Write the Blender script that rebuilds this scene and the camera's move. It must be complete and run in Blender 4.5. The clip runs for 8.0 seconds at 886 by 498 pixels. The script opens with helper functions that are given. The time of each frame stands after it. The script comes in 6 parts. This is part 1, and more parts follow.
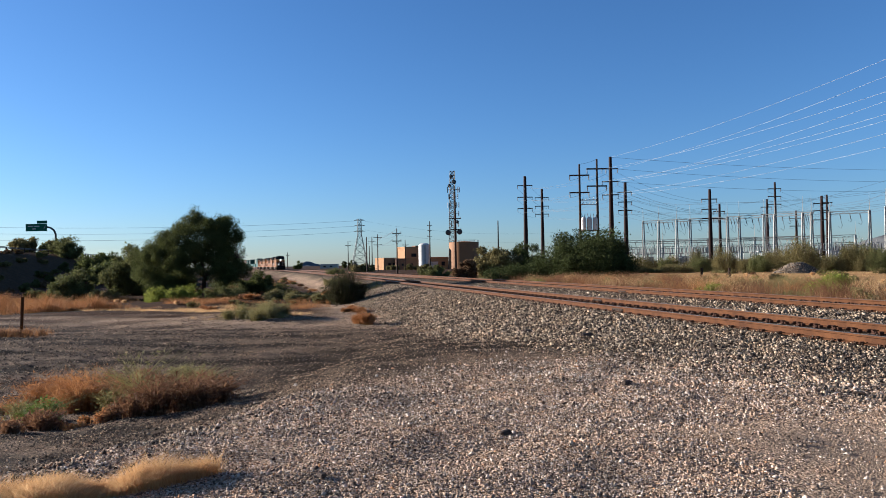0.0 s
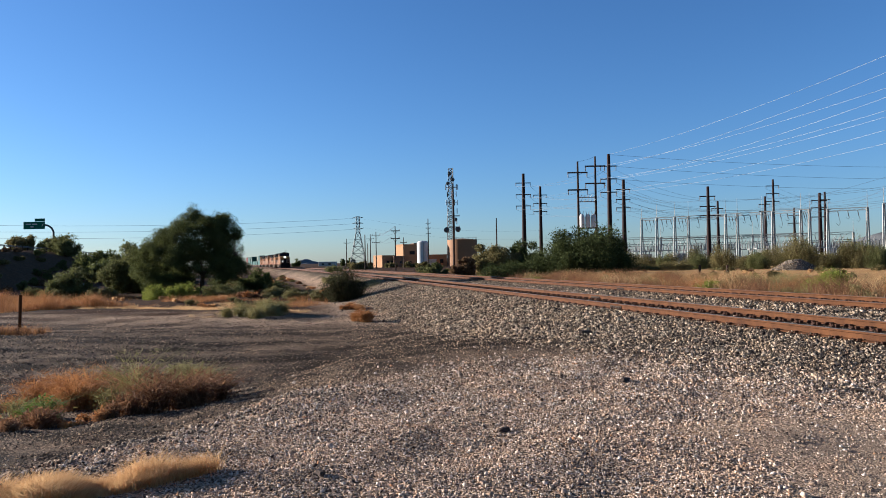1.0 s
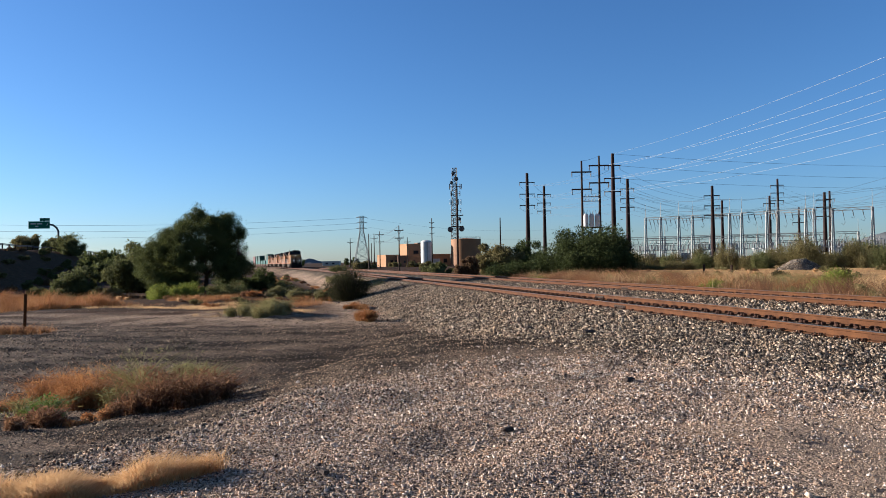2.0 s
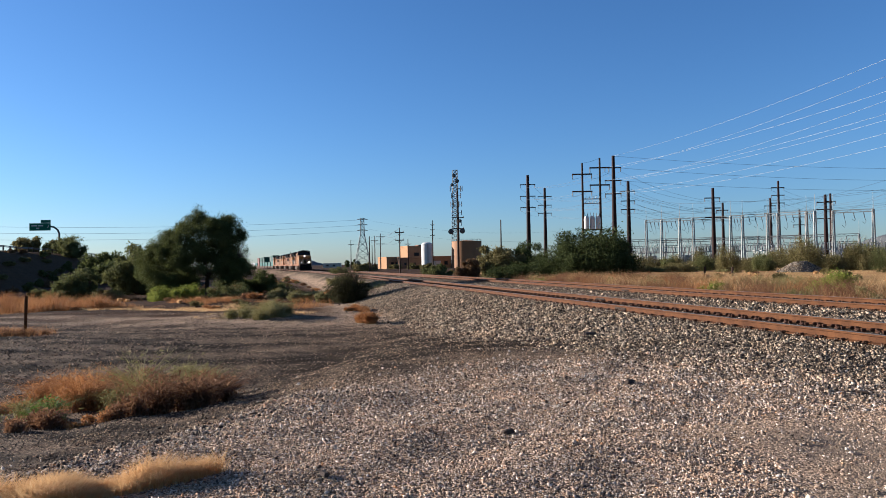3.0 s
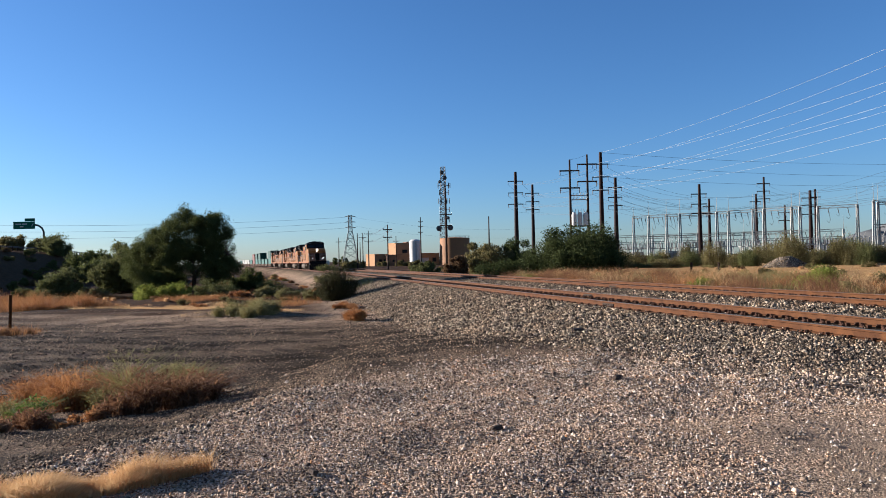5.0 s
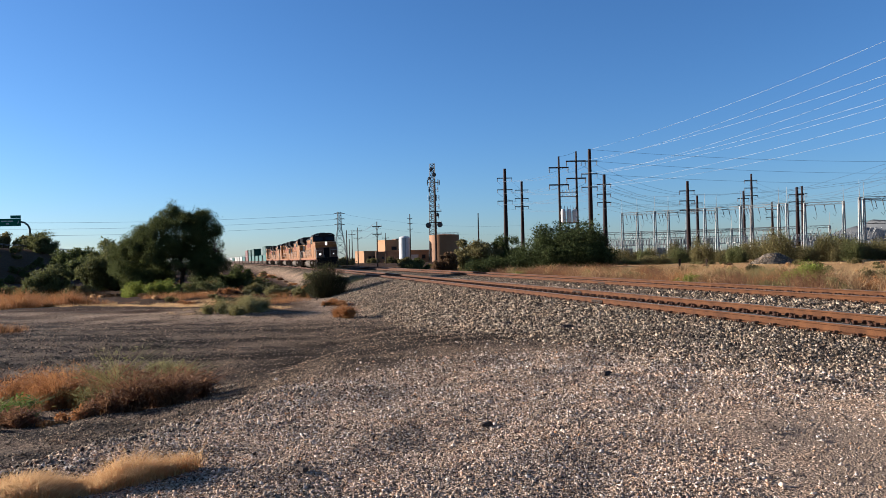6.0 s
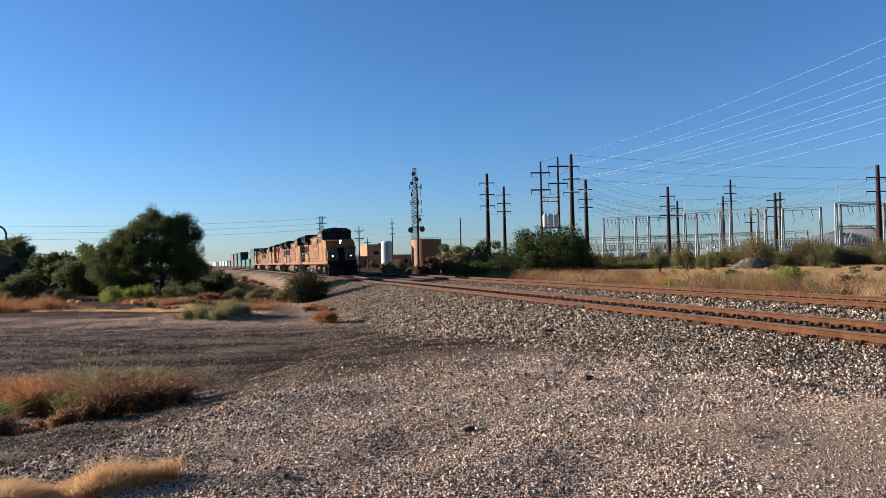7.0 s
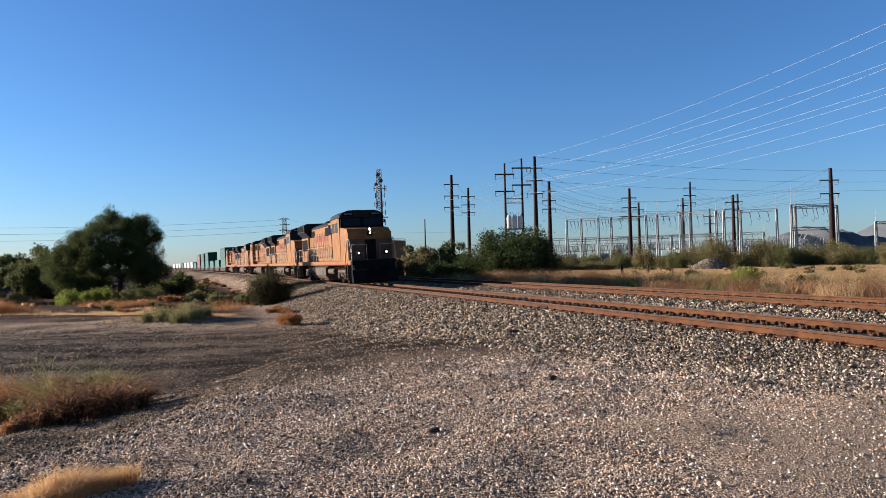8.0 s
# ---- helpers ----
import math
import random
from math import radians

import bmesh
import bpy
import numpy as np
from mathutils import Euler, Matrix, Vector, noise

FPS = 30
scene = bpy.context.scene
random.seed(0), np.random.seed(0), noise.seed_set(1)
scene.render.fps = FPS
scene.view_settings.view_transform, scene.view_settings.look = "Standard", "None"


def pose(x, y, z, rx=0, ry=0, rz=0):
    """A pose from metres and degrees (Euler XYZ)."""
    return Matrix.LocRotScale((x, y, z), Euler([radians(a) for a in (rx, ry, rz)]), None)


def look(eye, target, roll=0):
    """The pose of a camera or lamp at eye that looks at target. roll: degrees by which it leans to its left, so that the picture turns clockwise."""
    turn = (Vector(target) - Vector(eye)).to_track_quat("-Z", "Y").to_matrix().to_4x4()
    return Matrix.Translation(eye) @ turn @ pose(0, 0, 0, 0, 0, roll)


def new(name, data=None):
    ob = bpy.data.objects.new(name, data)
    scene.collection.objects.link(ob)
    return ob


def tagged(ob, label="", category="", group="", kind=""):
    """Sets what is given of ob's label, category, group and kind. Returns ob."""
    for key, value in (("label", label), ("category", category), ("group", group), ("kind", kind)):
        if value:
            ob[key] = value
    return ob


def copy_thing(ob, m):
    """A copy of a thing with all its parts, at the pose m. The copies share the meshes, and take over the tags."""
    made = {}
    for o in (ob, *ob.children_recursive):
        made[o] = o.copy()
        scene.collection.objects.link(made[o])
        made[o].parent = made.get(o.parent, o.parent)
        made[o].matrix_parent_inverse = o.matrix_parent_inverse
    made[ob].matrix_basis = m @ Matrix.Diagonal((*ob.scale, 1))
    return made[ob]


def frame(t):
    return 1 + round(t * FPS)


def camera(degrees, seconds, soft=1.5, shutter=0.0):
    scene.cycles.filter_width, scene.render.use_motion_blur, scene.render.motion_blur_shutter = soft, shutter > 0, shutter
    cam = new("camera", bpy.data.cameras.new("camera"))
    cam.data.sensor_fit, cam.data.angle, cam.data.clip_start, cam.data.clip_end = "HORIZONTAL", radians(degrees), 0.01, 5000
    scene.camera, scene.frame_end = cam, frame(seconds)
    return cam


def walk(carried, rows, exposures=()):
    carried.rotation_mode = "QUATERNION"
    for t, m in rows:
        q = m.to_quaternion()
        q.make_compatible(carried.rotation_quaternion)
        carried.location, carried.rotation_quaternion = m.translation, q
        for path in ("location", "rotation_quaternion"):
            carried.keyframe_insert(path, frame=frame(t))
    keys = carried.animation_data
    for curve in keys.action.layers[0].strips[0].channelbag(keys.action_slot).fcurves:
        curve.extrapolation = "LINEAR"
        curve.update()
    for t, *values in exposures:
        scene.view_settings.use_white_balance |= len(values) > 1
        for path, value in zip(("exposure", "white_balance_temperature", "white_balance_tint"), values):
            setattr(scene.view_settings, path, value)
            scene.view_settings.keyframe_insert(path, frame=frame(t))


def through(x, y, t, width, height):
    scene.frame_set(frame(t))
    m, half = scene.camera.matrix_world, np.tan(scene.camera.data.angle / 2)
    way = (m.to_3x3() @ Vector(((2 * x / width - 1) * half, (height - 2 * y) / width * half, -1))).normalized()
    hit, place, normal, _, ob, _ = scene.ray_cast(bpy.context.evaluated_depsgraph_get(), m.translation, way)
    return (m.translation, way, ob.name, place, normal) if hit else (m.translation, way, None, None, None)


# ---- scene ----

EYE_Z = 1.65
cam = camera(63.0, 8.0, 0.65)
PATH = [(0.0, 0.0, 1.162, 0.904), (0.5, -0.063, 1.053, 0.995), (1.0, -0.126, 0.961, 0.971), (1.5, 0.069, 0.866, 1.01),
        (3.0, 0.221, 1.094, 0.935), (3.5, 0.07, 1.009, 0.983), (4.0, -0.104, 0.938, 1.02), (5.5, -1.119, 0.7, 1.261),
        (6.0, -1.551, 0.563, 1.269), (6.5, -2.112, 0.778, 1.267), (7.0, -2.96, 0.902, 1.237), (7.5, -4.121, 0.774, 1.353),
        (8.0, -5.767, 0.944, 1.371)]
walk(cam, [(t, pose(0, 0, EYE_Z, 90 + p, r, y)) for t, y, p, r in PATH], [(0.0, 1.57, 4950, 12), (8.0, 1.57, 4950, 12)])

# ---- light ----
SUN_AZ, SUN_EL = -72.0, 12.5
world = bpy.data.worlds.new("world")
scene.world = world
world.use_nodes = True
wn = world.node_tree.nodes
sky = wn.new("ShaderNodeTexSky")
sky.sky_type, sky.sun_disc = "NISHITA", False
sky.sun_elevation, sky.sun_rotation = radians(SUN_EL), radians(SUN_AZ % 360)
sky.air_density, sky.dust_density, sky.ozone_density = 0.95, 0.3, 3.4
wn["Background"].inputs["Strength"].default_value = 0.043
world.node_tree.links.new(sky.outputs[0], wn["Background"].inputs["Color"])
to_sun = Vector((math.sin(radians(SUN_AZ)) * math.cos(radians(SUN_EL)), math.cos(radians(SUN_AZ)) * math.cos(radians(SUN_EL)), math.sin(radians(SUN_EL))))
sun = new("sun", bpy.data.lights.new("sun", "SUN"))
sun.data.energy, sun.data.angle, sun.data.color = 5.0, radians(0.5), (1.0, 0.84, 0.62)
sun.matrix_world = look(to_sun * 200, (0, 0, 0))


# ---- materials ----
def material(name, build):
    m = bpy.data.materials.new(name)
    m.use_nodes = True
    t = m.node_tree
    build(t, t.nodes["Principled BSDF"])
    return m


def node(t, kind, **values):
    n = t.nodes.new(kind)
    for k, v in values.items():
        n.inputs[k.replace("_", " ")].default_value = v
    return n


def ramp(t, fac, stops):
    n = t.nodes.new("ShaderNodeValToRGB")
    e = n.color_ramp.elements
    while len(e) < len(stops):
        e.new(0.5)
    for el, (p, c) in zip(e, stops):
        el.position, el.color = p, (*c, 1)
    t.links.new(fac, n.inputs[0])
    return n.outputs[0]


def blend(t, fac, a, b, mode="MIX"):
    n = t.nodes.new("ShaderNodeMix")
    n.data_type, n.blend_type = "RGBA", mode
    for sock, v in ((n.inputs[0], fac), (n.inputs[6], a), (n.inputs[7], b)):
        if isinstance(v, (int, float)):
            sock.default_value = v
        elif isinstance(v, tuple):
            sock.default_value = (*v, 1)
        else:
            t.links.new(v, sock)
    return n.outputs[2]


def coords(t):
    return t.nodes.new("ShaderNodeTexCoord").outputs["Object"]


def noisy(t, scale, detail=4.0, rough=0.6, co=None):
    n = node(t, "ShaderNodeTexNoise", Scale=scale, Detail=detail, Roughness=rough)
    t.links.new(co or coords(t), n.inputs["Vector"])
    return n.outputs["Fac"]


def bumped(t, p, height, strength=0.4, distance=0.02):
    b = node(t, "ShaderNodeBump", Strength=strength, Distance=distance)
    t.links.new(height, b.inputs["Height"])
    t.links.new(b.outputs[0], p.inputs["Normal"])


def plain(name, dark, light, scale=6.0, rough=0.7, metal=0.0, bump=0.15, bump_scale=60.0, distance=0.004, shine=0.15):
    """A worn surface: two colours by broad and fine noise, with a fine relief."""
    def build(t, p):
        broad, fine = noisy(t, scale), noisy(t, bump_scale, 3)
        c = blend(t, 0.35, ramp(t, broad, [(0.3, dark), (0.7, light)]), ramp(t, fine, [(0.3, dark), (0.7, light)]))
        t.links.new(c, p.inputs["Base Color"])
        p.inputs["Roughness"].default_value, p.inputs["Metallic"].default_value = rough, metal
        p.inputs["Specular IOR Level"].default_value = shine
        bumped(t, p, fine, bump, distance)
    return material(name, build)


def leafy(name, stops, rough=0.85, through=0.35):
    """Leaves or stems: each piece takes its own shade."""
    def build(t, p):
        g = t.nodes.new("ShaderNodeNewGeometry")
        c = ramp(t, g.outputs["Random Per Island"], stops)
        broad = noisy(t, 0.9, 2)
        c = blend(t, 0.35, c, ramp(t, broad, [(0.35, stops[0][1]), (0.65, stops[-1][1])]))
        t.links.new(c, p.inputs["Base Color"])
        p.inputs["Roughness"].default_value = rough
        p.inputs["Specular IOR Level"].default_value = 0.08
        tr = t.nodes.new("ShaderNodeBsdfTranslucent")
        t.links.new(c, tr.inputs["Color"])
        mix = node(t, "ShaderNodeMixShader", Fac=through)
        t.links.new(p.outputs[0], mix.inputs[1])
        t.links.new(tr.outputs[0], mix.inputs[2])
        t.links.new(mix.outputs[0], t.nodes["Material Output"].inputs["Surface"])
    return material(name, build)


def stone_mat(name, stops, rough=0.85):
    def build(t, p):
        g = t.nodes.new("ShaderNodeNewGeometry")
        c = ramp(t, g.outputs["Random Per Island"], stops)
        fine = noisy(t, 90, 3)
        c = blend(t, 0.35, c, ramp(t, fine, [(0.3, (0.35, 0.33, 0.3)), (0.7, (1.0, 0.98, 0.95))]), "MULTIPLY")
        place = noisy(t, 1.3, 4, 0.65)
        c = blend(t, 1.0, c, ramp(t, place, [(0.3, (0.42, 0.395, 0.375)), (0.47, (0.86, 0.83, 0.80)), (0.6, (1.04, 0.93, 0.81)), (0.75, (1.1, 1.06, 1.0))]), "MULTIPLY")
        t.links.new(c, p.inputs["Base Color"])
        p.inputs["Roughness"].default_value = rough
        p.inputs["Specular IOR Level"].default_value = 0.1
        bumped(t, p, fine, 0.3, 0.003)
    return material(name, build)


def glow(name, color, strength):
    def build(t, p):
        p.inputs["Base Color"].default_value = (*color, 1)
        p.inputs["Emission Color"].default_value = (*color, 1)
        p.inputs["Emission Strength"].default_value = strength
    return material(name, build)


def ground_build(t, p):
    """Gravel, dark fines, dirt and straw litter, laid out by the sheet's own attributes."""
    co = coords(t)

    def attr(n):
        a = t.nodes.new("ShaderNodeAttribute")
        a.attribute_name = n
        return a.outputs["Fac"]

    def cells(scale):
        v = node(t, "ShaderNodeTexVoronoi", Scale=scale)
        t.links.new(co, v.inputs["Vector"])
        sep = t.nodes.new("ShaderNodeSeparateColor")
        t.links.new(v.outputs["Color"], sep.inputs[0])
        return sep.outputs[0], v.outputs["Distance"]
    big, big_d = cells(22)
    small, small_d = cells(58)
    broad, mid, fine = noisy(t, 0.35, 5, 0.6, co), noisy(t, 2.2, 5, 0.65, co), noisy(t, 30, 4, 0.6, co)
    # sheet darker than the loose ballast stones: shade of the gaps painted in
    ballast = ramp(t, big, [(0.0, (0.0227, 0.0154, 0.00896)), (0.4, (0.0566, 0.0394, 0.0242)), (0.75, (0.126, 0.0896, 0.0536)), (1.0, (0.313, 0.231, 0.142))])
    gravel = ramp(t, small, [(0.0, (0.0744, 0.0486, 0.0291)), (0.3, (0.2, 0.134, 0.0807)), (0.65, (0.426, 0.291, 0.181)), (1.0, (0.765, 0.547, 0.357))])
    dark = ramp(t, small, [(0.0, (0.0147, 0.01, 0.00587)), (0.6, (0.0333, 0.0221, 0.0132)), (1.0, (0.0867, 0.057, 0.0323))])
    dirt = ramp(t, fine, [(0.3, (0.209, 0.141, 0.086)), (0.7, (0.339, 0.237, 0.15))])
    field = ramp(t, mid, [(0.3, (0.0326, 0.0162, 0.00728)), (0.55, (0.0588, 0.0295, 0.0129)), (0.75, (0.104, 0.0558, 0.0238))])
    rust = ramp(t, mid, [(0.55, (0, 0, 0)), (0.75, (0.7, 0.7, 0.7))])
    gravel = blend(t, rust, gravel, (0.247, 0.12, 0.0489))
    gravel = blend(t, 0.8, gravel, ramp(t, noisy(t, 1.3, 4, 0.65, co), [(0.3, (0.68, 0.66, 0.63)), (0.6, (1.08, 1.04, 1.0))]), "MULTIPLY")
    c = blend(t, attr("ballast"), gravel, ballast)
    c = blend(t, attr("dark"), c, dark)
    c = blend(t, attr("dirt"), c, dirt)
    c = blend(t, attr("field"), c, field)
    c = blend(t, attr("bank"), c, ramp(t, mid, [(0.3, (0.041, 0.0239, 0.0115)), (0.7, (0.118, 0.0636, 0.0287))]))
    c = blend(t, attr("sand"), c, ramp(t, noisy(t, 0.12, 6, 0.7, co), [(0.3, (0.309, 0.168, 0.0592)), (0.7, (0.473, 0.271, 0.101))]))
    c = blend(t, 0.45, c, ramp(t, broad, [(0.3, (0.72, 0.70, 0.68)), (0.7, (1.15, 1.1, 1.05))]), "MULTIPLY")
    t.links.new(c, p.inputs["Base Color"])
    p.inputs["Roughness"].default_value = 0.95
    p.inputs["Specular IOR Level"].default_value = 0.04
    inv = t.nodes.new("ShaderNodeMath")
    inv.operation = "ADD"
    t.links.new(big_d, inv.inputs[0])
    t.links.new(small_d, inv.inputs[1])
    neg = t.nodes.new("ShaderNodeMath")
    neg.operation, neg.inputs[1].default_value = "MULTIPLY", -1.0
    t.links.new(inv.outputs[0], neg.inputs[0])
    bumped(t, p, neg.outputs[0], 0.7, 0.025)


GROUND = material("ground_gravel", ground_build)
BALLAST = stone_mat("ballast_stone", [(0.0, (0.0195, 0.0139, 0.00888)), (0.3, (0.118, 0.0848, 0.0545)), (0.68, (0.321, 0.243, 0.161)), (1.0, (0.626, 0.494, 0.344))])
GRAVEL = stone_mat("gravel_stone", [(0.0, (0.0568, 0.0391, 0.0272)), (0.25, (0.292, 0.207, 0.141)), (0.66, (0.568, 0.435, 0.319)), (0.7, (0.453, 0.234, 0.101)), (0.74, (0.632, 0.501, 0.382)), (1.0, (0.744, 0.634, 0.516))])
FINES = stone_mat("dark_fines", [(0.0, (0.0311, 0.0226, 0.0152)), (0.45, (0.089, 0.0638, 0.041)), (0.75, (0.241, 0.171, 0.108)), (1.0, (0.588, 0.429, 0.269))])
STONE_HEAP = plain("grey_stone_heap", (0.0725, 0.0569, 0.0412), (0.218, 0.171, 0.121), 3.0, 0.95, 0.0, 0.6, 9, 0.05)
RUST = plain("rusty_steel", (0.0387, 0.0139, 0.00405), (0.113, 0.0431, 0.0119), 3.0, 0.85, 0.0, 0.3, 40)
RAIL_TOP = plain("worn_rail_head", (0.3, 0.19, 0.11), (0.52, 0.37, 0.24), 5.0, 0.4, 0.8, 0.05, 50)
TIE = plain("weathered_tie_timber", (0.0254, 0.0164, 0.0113), (0.0725, 0.0474, 0.0309), 5.0, 0.9, 0.0, 0.5, 40)
FASTENING = plain("dark_rusted_iron", (0.03, 0.013, 0.007), (0.075, 0.033, 0.016), 6.0, 0.85, 0.0, 0.3, 40)
POLE_STEEL = plain("weathering_steel", (0.0145, 0.00632, 0.00412), (0.0363, 0.0139, 0.00772), 0.8, 0.75, 0.0, 0.1, 8)
POLE_WOOD = plain("creosoted_pole_timber", (0.0254, 0.0139, 0.00824), (0.0617, 0.0347, 0.0196), 1.5, 0.85, 0.0, 0.3, 20)
GALV = plain("galvanised_steel", (0.26, 0.23, 0.19), (0.42, 0.38, 0.31), 2.0, 0.6, 0.1, 0.05, 20, shine=0.4)
TOWER_STEEL = plain("dull_lattice_steel", (0.0508, 0.0505, 0.0463), (0.109, 0.101, 0.0875), 0.5, 0.6, 0.4, 0.05, 10)
PYLON_STEEL = plain("weathered_zinc_steel", (0.113, 0.105, 0.0905), (0.204, 0.19, 0.162), 0.4, 0.6, 0.2, 0.0, 10)
WIRE = plain("bright_conductor", (0.148, 0.143, 0.136), (0.238, 0.226, 0.211), 0.3, 0.6, 0.2, 0.0, 10)
WIRE_DARK = plain("dull_conductor", (0.0378, 0.0421, 0.0437), (0.0908, 0.0913, 0.0936), 0.3, 0.6, 0.2, 0.0, 10)
INSULATOR = plain("grey_porcelain", (0.121, 0.105, 0.0936), (0.257, 0.232, 0.206), 3.0, 0.25, 0.0, 0.0, 10)
WHITE_PAINT = plain("white_tank_paint", (0.469, 0.421, 0.356), (0.62, 0.562, 0.48), 0.6, 0.5, 0.0, 0.05, 12)
TAN_PAINT = plain("tan_tank_paint", (0.21, 0.101, 0.0422), (0.29, 0.142, 0.0592), 0.15, 0.7, 0.0, 0.05, 5)
STUCCO = plain("tan_stucco", (0.283, 0.148, 0.0669), (0.377, 0.205, 0.0952), 0.2, 0.9, 0.0, 0.1, 6)
STUCCO_DARK = plain("brown_stucco", (0.123, 0.0663, 0.0386), (0.174, 0.0979, 0.0566), 0.2, 0.9, 0.0, 0.1, 6)
GLASS_DARK = plain("dark_window_glass", (0.008, 0.009, 0.01), (0.02, 0.022, 0.025), 0.5, 0.15, 0.0, 0.0, 10, shine=0.12)
YELLOW = plain("sun_faded_yellow_paint", (0.128, 0.0498, 0.0136), (0.315, 0.133, 0.028), 1.3, 0.5, 0.0, 0.05, 14, shine=0.12)
ROOF_GREY = plain("sooty_grey_paint", (0.0102, 0.00885, 0.00721), (0.029, 0.024, 0.018), 0.7, 0.75, 0.0, 0.05, 14, shine=0.12)
TRUCK_GREY = plain("dusty_truck_steel", (0.0363, 0.0253, 0.0154), (0.123, 0.0853, 0.0515), 1.5, 0.8, 0.0, 0.2, 20)
BLACK = plain("greasy_black_steel", (0.005, 0.005, 0.005), (0.015, 0.013, 0.011), 2.0, 0.95, 0.0, 0.1, 20, shine=0.05)
SILVER = plain("white_handrail_paint", (0.23, 0.199, 0.16), (0.403, 0.361, 0.296), 4.0, 0.5, 0.0, 0.0, 20)
RED_PAINT = plain("faded_red_paint", (0.145, 0.0221, 0.0103), (0.203, 0.0379, 0.018), 0.6, 0.6, 0.0, 0.1, 9)
GREEN_BOX = plain("dark_green_container_paint", (0.0102, 0.0347, 0.0216), (0.0203, 0.06, 0.036), 0.5, 0.6, 0.0, 0.1, 9)
TEAL_BOX = plain("teal_container_paint", (0.0172, 0.0663, 0.0468), (0.039, 0.109, 0.0741), 0.5, 0.6, 0.0, 0.1, 9)
RED_BOX = plain("oxide_red_container_paint", (0.109, 0.0284, 0.0144), (0.16, 0.0474, 0.0247), 0.5, 0.6, 0.0, 0.1, 9)
CREAM_BOX = plain("cream_container_paint", (0.328, 0.289, 0.226), (0.468, 0.421, 0.335), 0.5, 0.6, 0.0, 0.1, 9)
DARK_BROWN = plain("dark_brown_paint", (0.0717, 0.0451, 0.0295), (0.144, 0.0823, 0.0475), 1.2, 0.9, 0.0, 0.1, 15, shine=0.1)
WELL_PAINT = plain("dusty_brown_car_paint", (0.0653, 0.0379, 0.0232), (0.138, 0.0853, 0.0515), 0.8, 0.8, 0.0, 0.1, 12)
SIGN_GREEN = plain("green_sign_sheet", (0.0087, 0.0821, 0.0438), (0.0145, 0.114, 0.0618), 1.0, 0.4, 0.0, 0.0, 10)
BARK = plain("grey_brown_bark", (0.0363, 0.0221, 0.0134), (0.102, 0.0632, 0.0386), 6.0, 0.95, 0.0, 0.8, 25, 0.02)
HILL = plain("far_desert_hill", (0.085, 0.083, 0.08), (0.12, 0.112, 0.10), 0.004, 1.0, 0.0, 0.0, 0.05)
LAMP = glow("burning_headlight", (1.0, 0.72, 0.40), 40.0)
STRAW_GREEN = leafy("fresh_green_stem", [(0.0, (0.0565, 0.0832, 0.0127)), (0.5, (0.121, 0.151, 0.0287)), (1.0, (0.21, 0.227, 0.0574))], 0.7, 0.3)
LEAF_DARK = leafy("dark_mesquite_leaf", [(0.0, (0.0323, 0.0378, 0.00956)), (0.6, (0.0767, 0.0817, 0.0204)), (1.0, (0.145, 0.144, 0.0414))])
LEAF_THICK = leafy("deep_green_leaf", [(0.0, (0.0194, 0.0257, 0.00765)), (0.6, (0.0485, 0.0567, 0.0153)), (1.0, (0.0969, 0.102, 0.0287))], 0.85, 0.25)
LEAF_BLACK = leafy("dusky_twig_leaf", [(0.0, (0.0161, 0.0151, 0.00637)), (0.6, (0.0363, 0.0348, 0.0127)), (1.0, (0.0727, 0.0643, 0.0255))])
LEAF_MID = leafy("grey_green_leaf", [(0.0, (0.057, 0.0611, 0.018)), (0.6, (0.114, 0.112, 0.0338)), (1.0, (0.18, 0.161, 0.0563))])
LEAF_OLIVE = leafy("olive_scrub_leaf", [(0.0, (0.076, 0.0611, 0.018)), (0.6, (0.157, 0.124, 0.0413)), (1.0, (0.247, 0.192, 0.075))])
LEAF_LIME = leafy("bright_green_leaf", [(0.0, (0.105, 0.123, 0.0154)), (0.6, (0.211, 0.227, 0.0316)), (1.0, (0.315, 0.302, 0.0526))])
LEAF_BROWN = leafy("dry_brown_leaf", [(0.0, (0.0686, 0.0363, 0.0166)), (0.6, (0.153, 0.0832, 0.0382)), (1.0, (0.226, 0.136, 0.0638))])
STRAW = leafy("pale_straw", [(0.0, (0.443, 0.234, 0.0842)), (0.5, (0.617, 0.372, 0.151)), (1.0, (0.711, 0.489, 0.241))], 0.8, 0.5)
STRAW_RED = leafy("rusty_dry_stem", [(0.0, (0.206, 0.0792, 0.0224)), (0.5, (0.364, 0.155, 0.0477)), (1.0, (0.49, 0.248, 0.0898))], 0.7, 0.3)
STRAW_BROWN = leafy("dead_brown_stem", [(0.0, (0.087, 0.0413, 0.0202)), (0.5, (0.182, 0.0861, 0.0393)), (1.0, (0.3, 0.158, 0.0729))], 0.8, 0.35)
STRAW_GREY = leafy("grey_green_stem", [(0.0, (0.113, 0.0983, 0.0287)), (0.5, (0.218, 0.178, 0.0574)), (1.0, (0.339, 0.28, 0.115))], 0.7, 0.3)


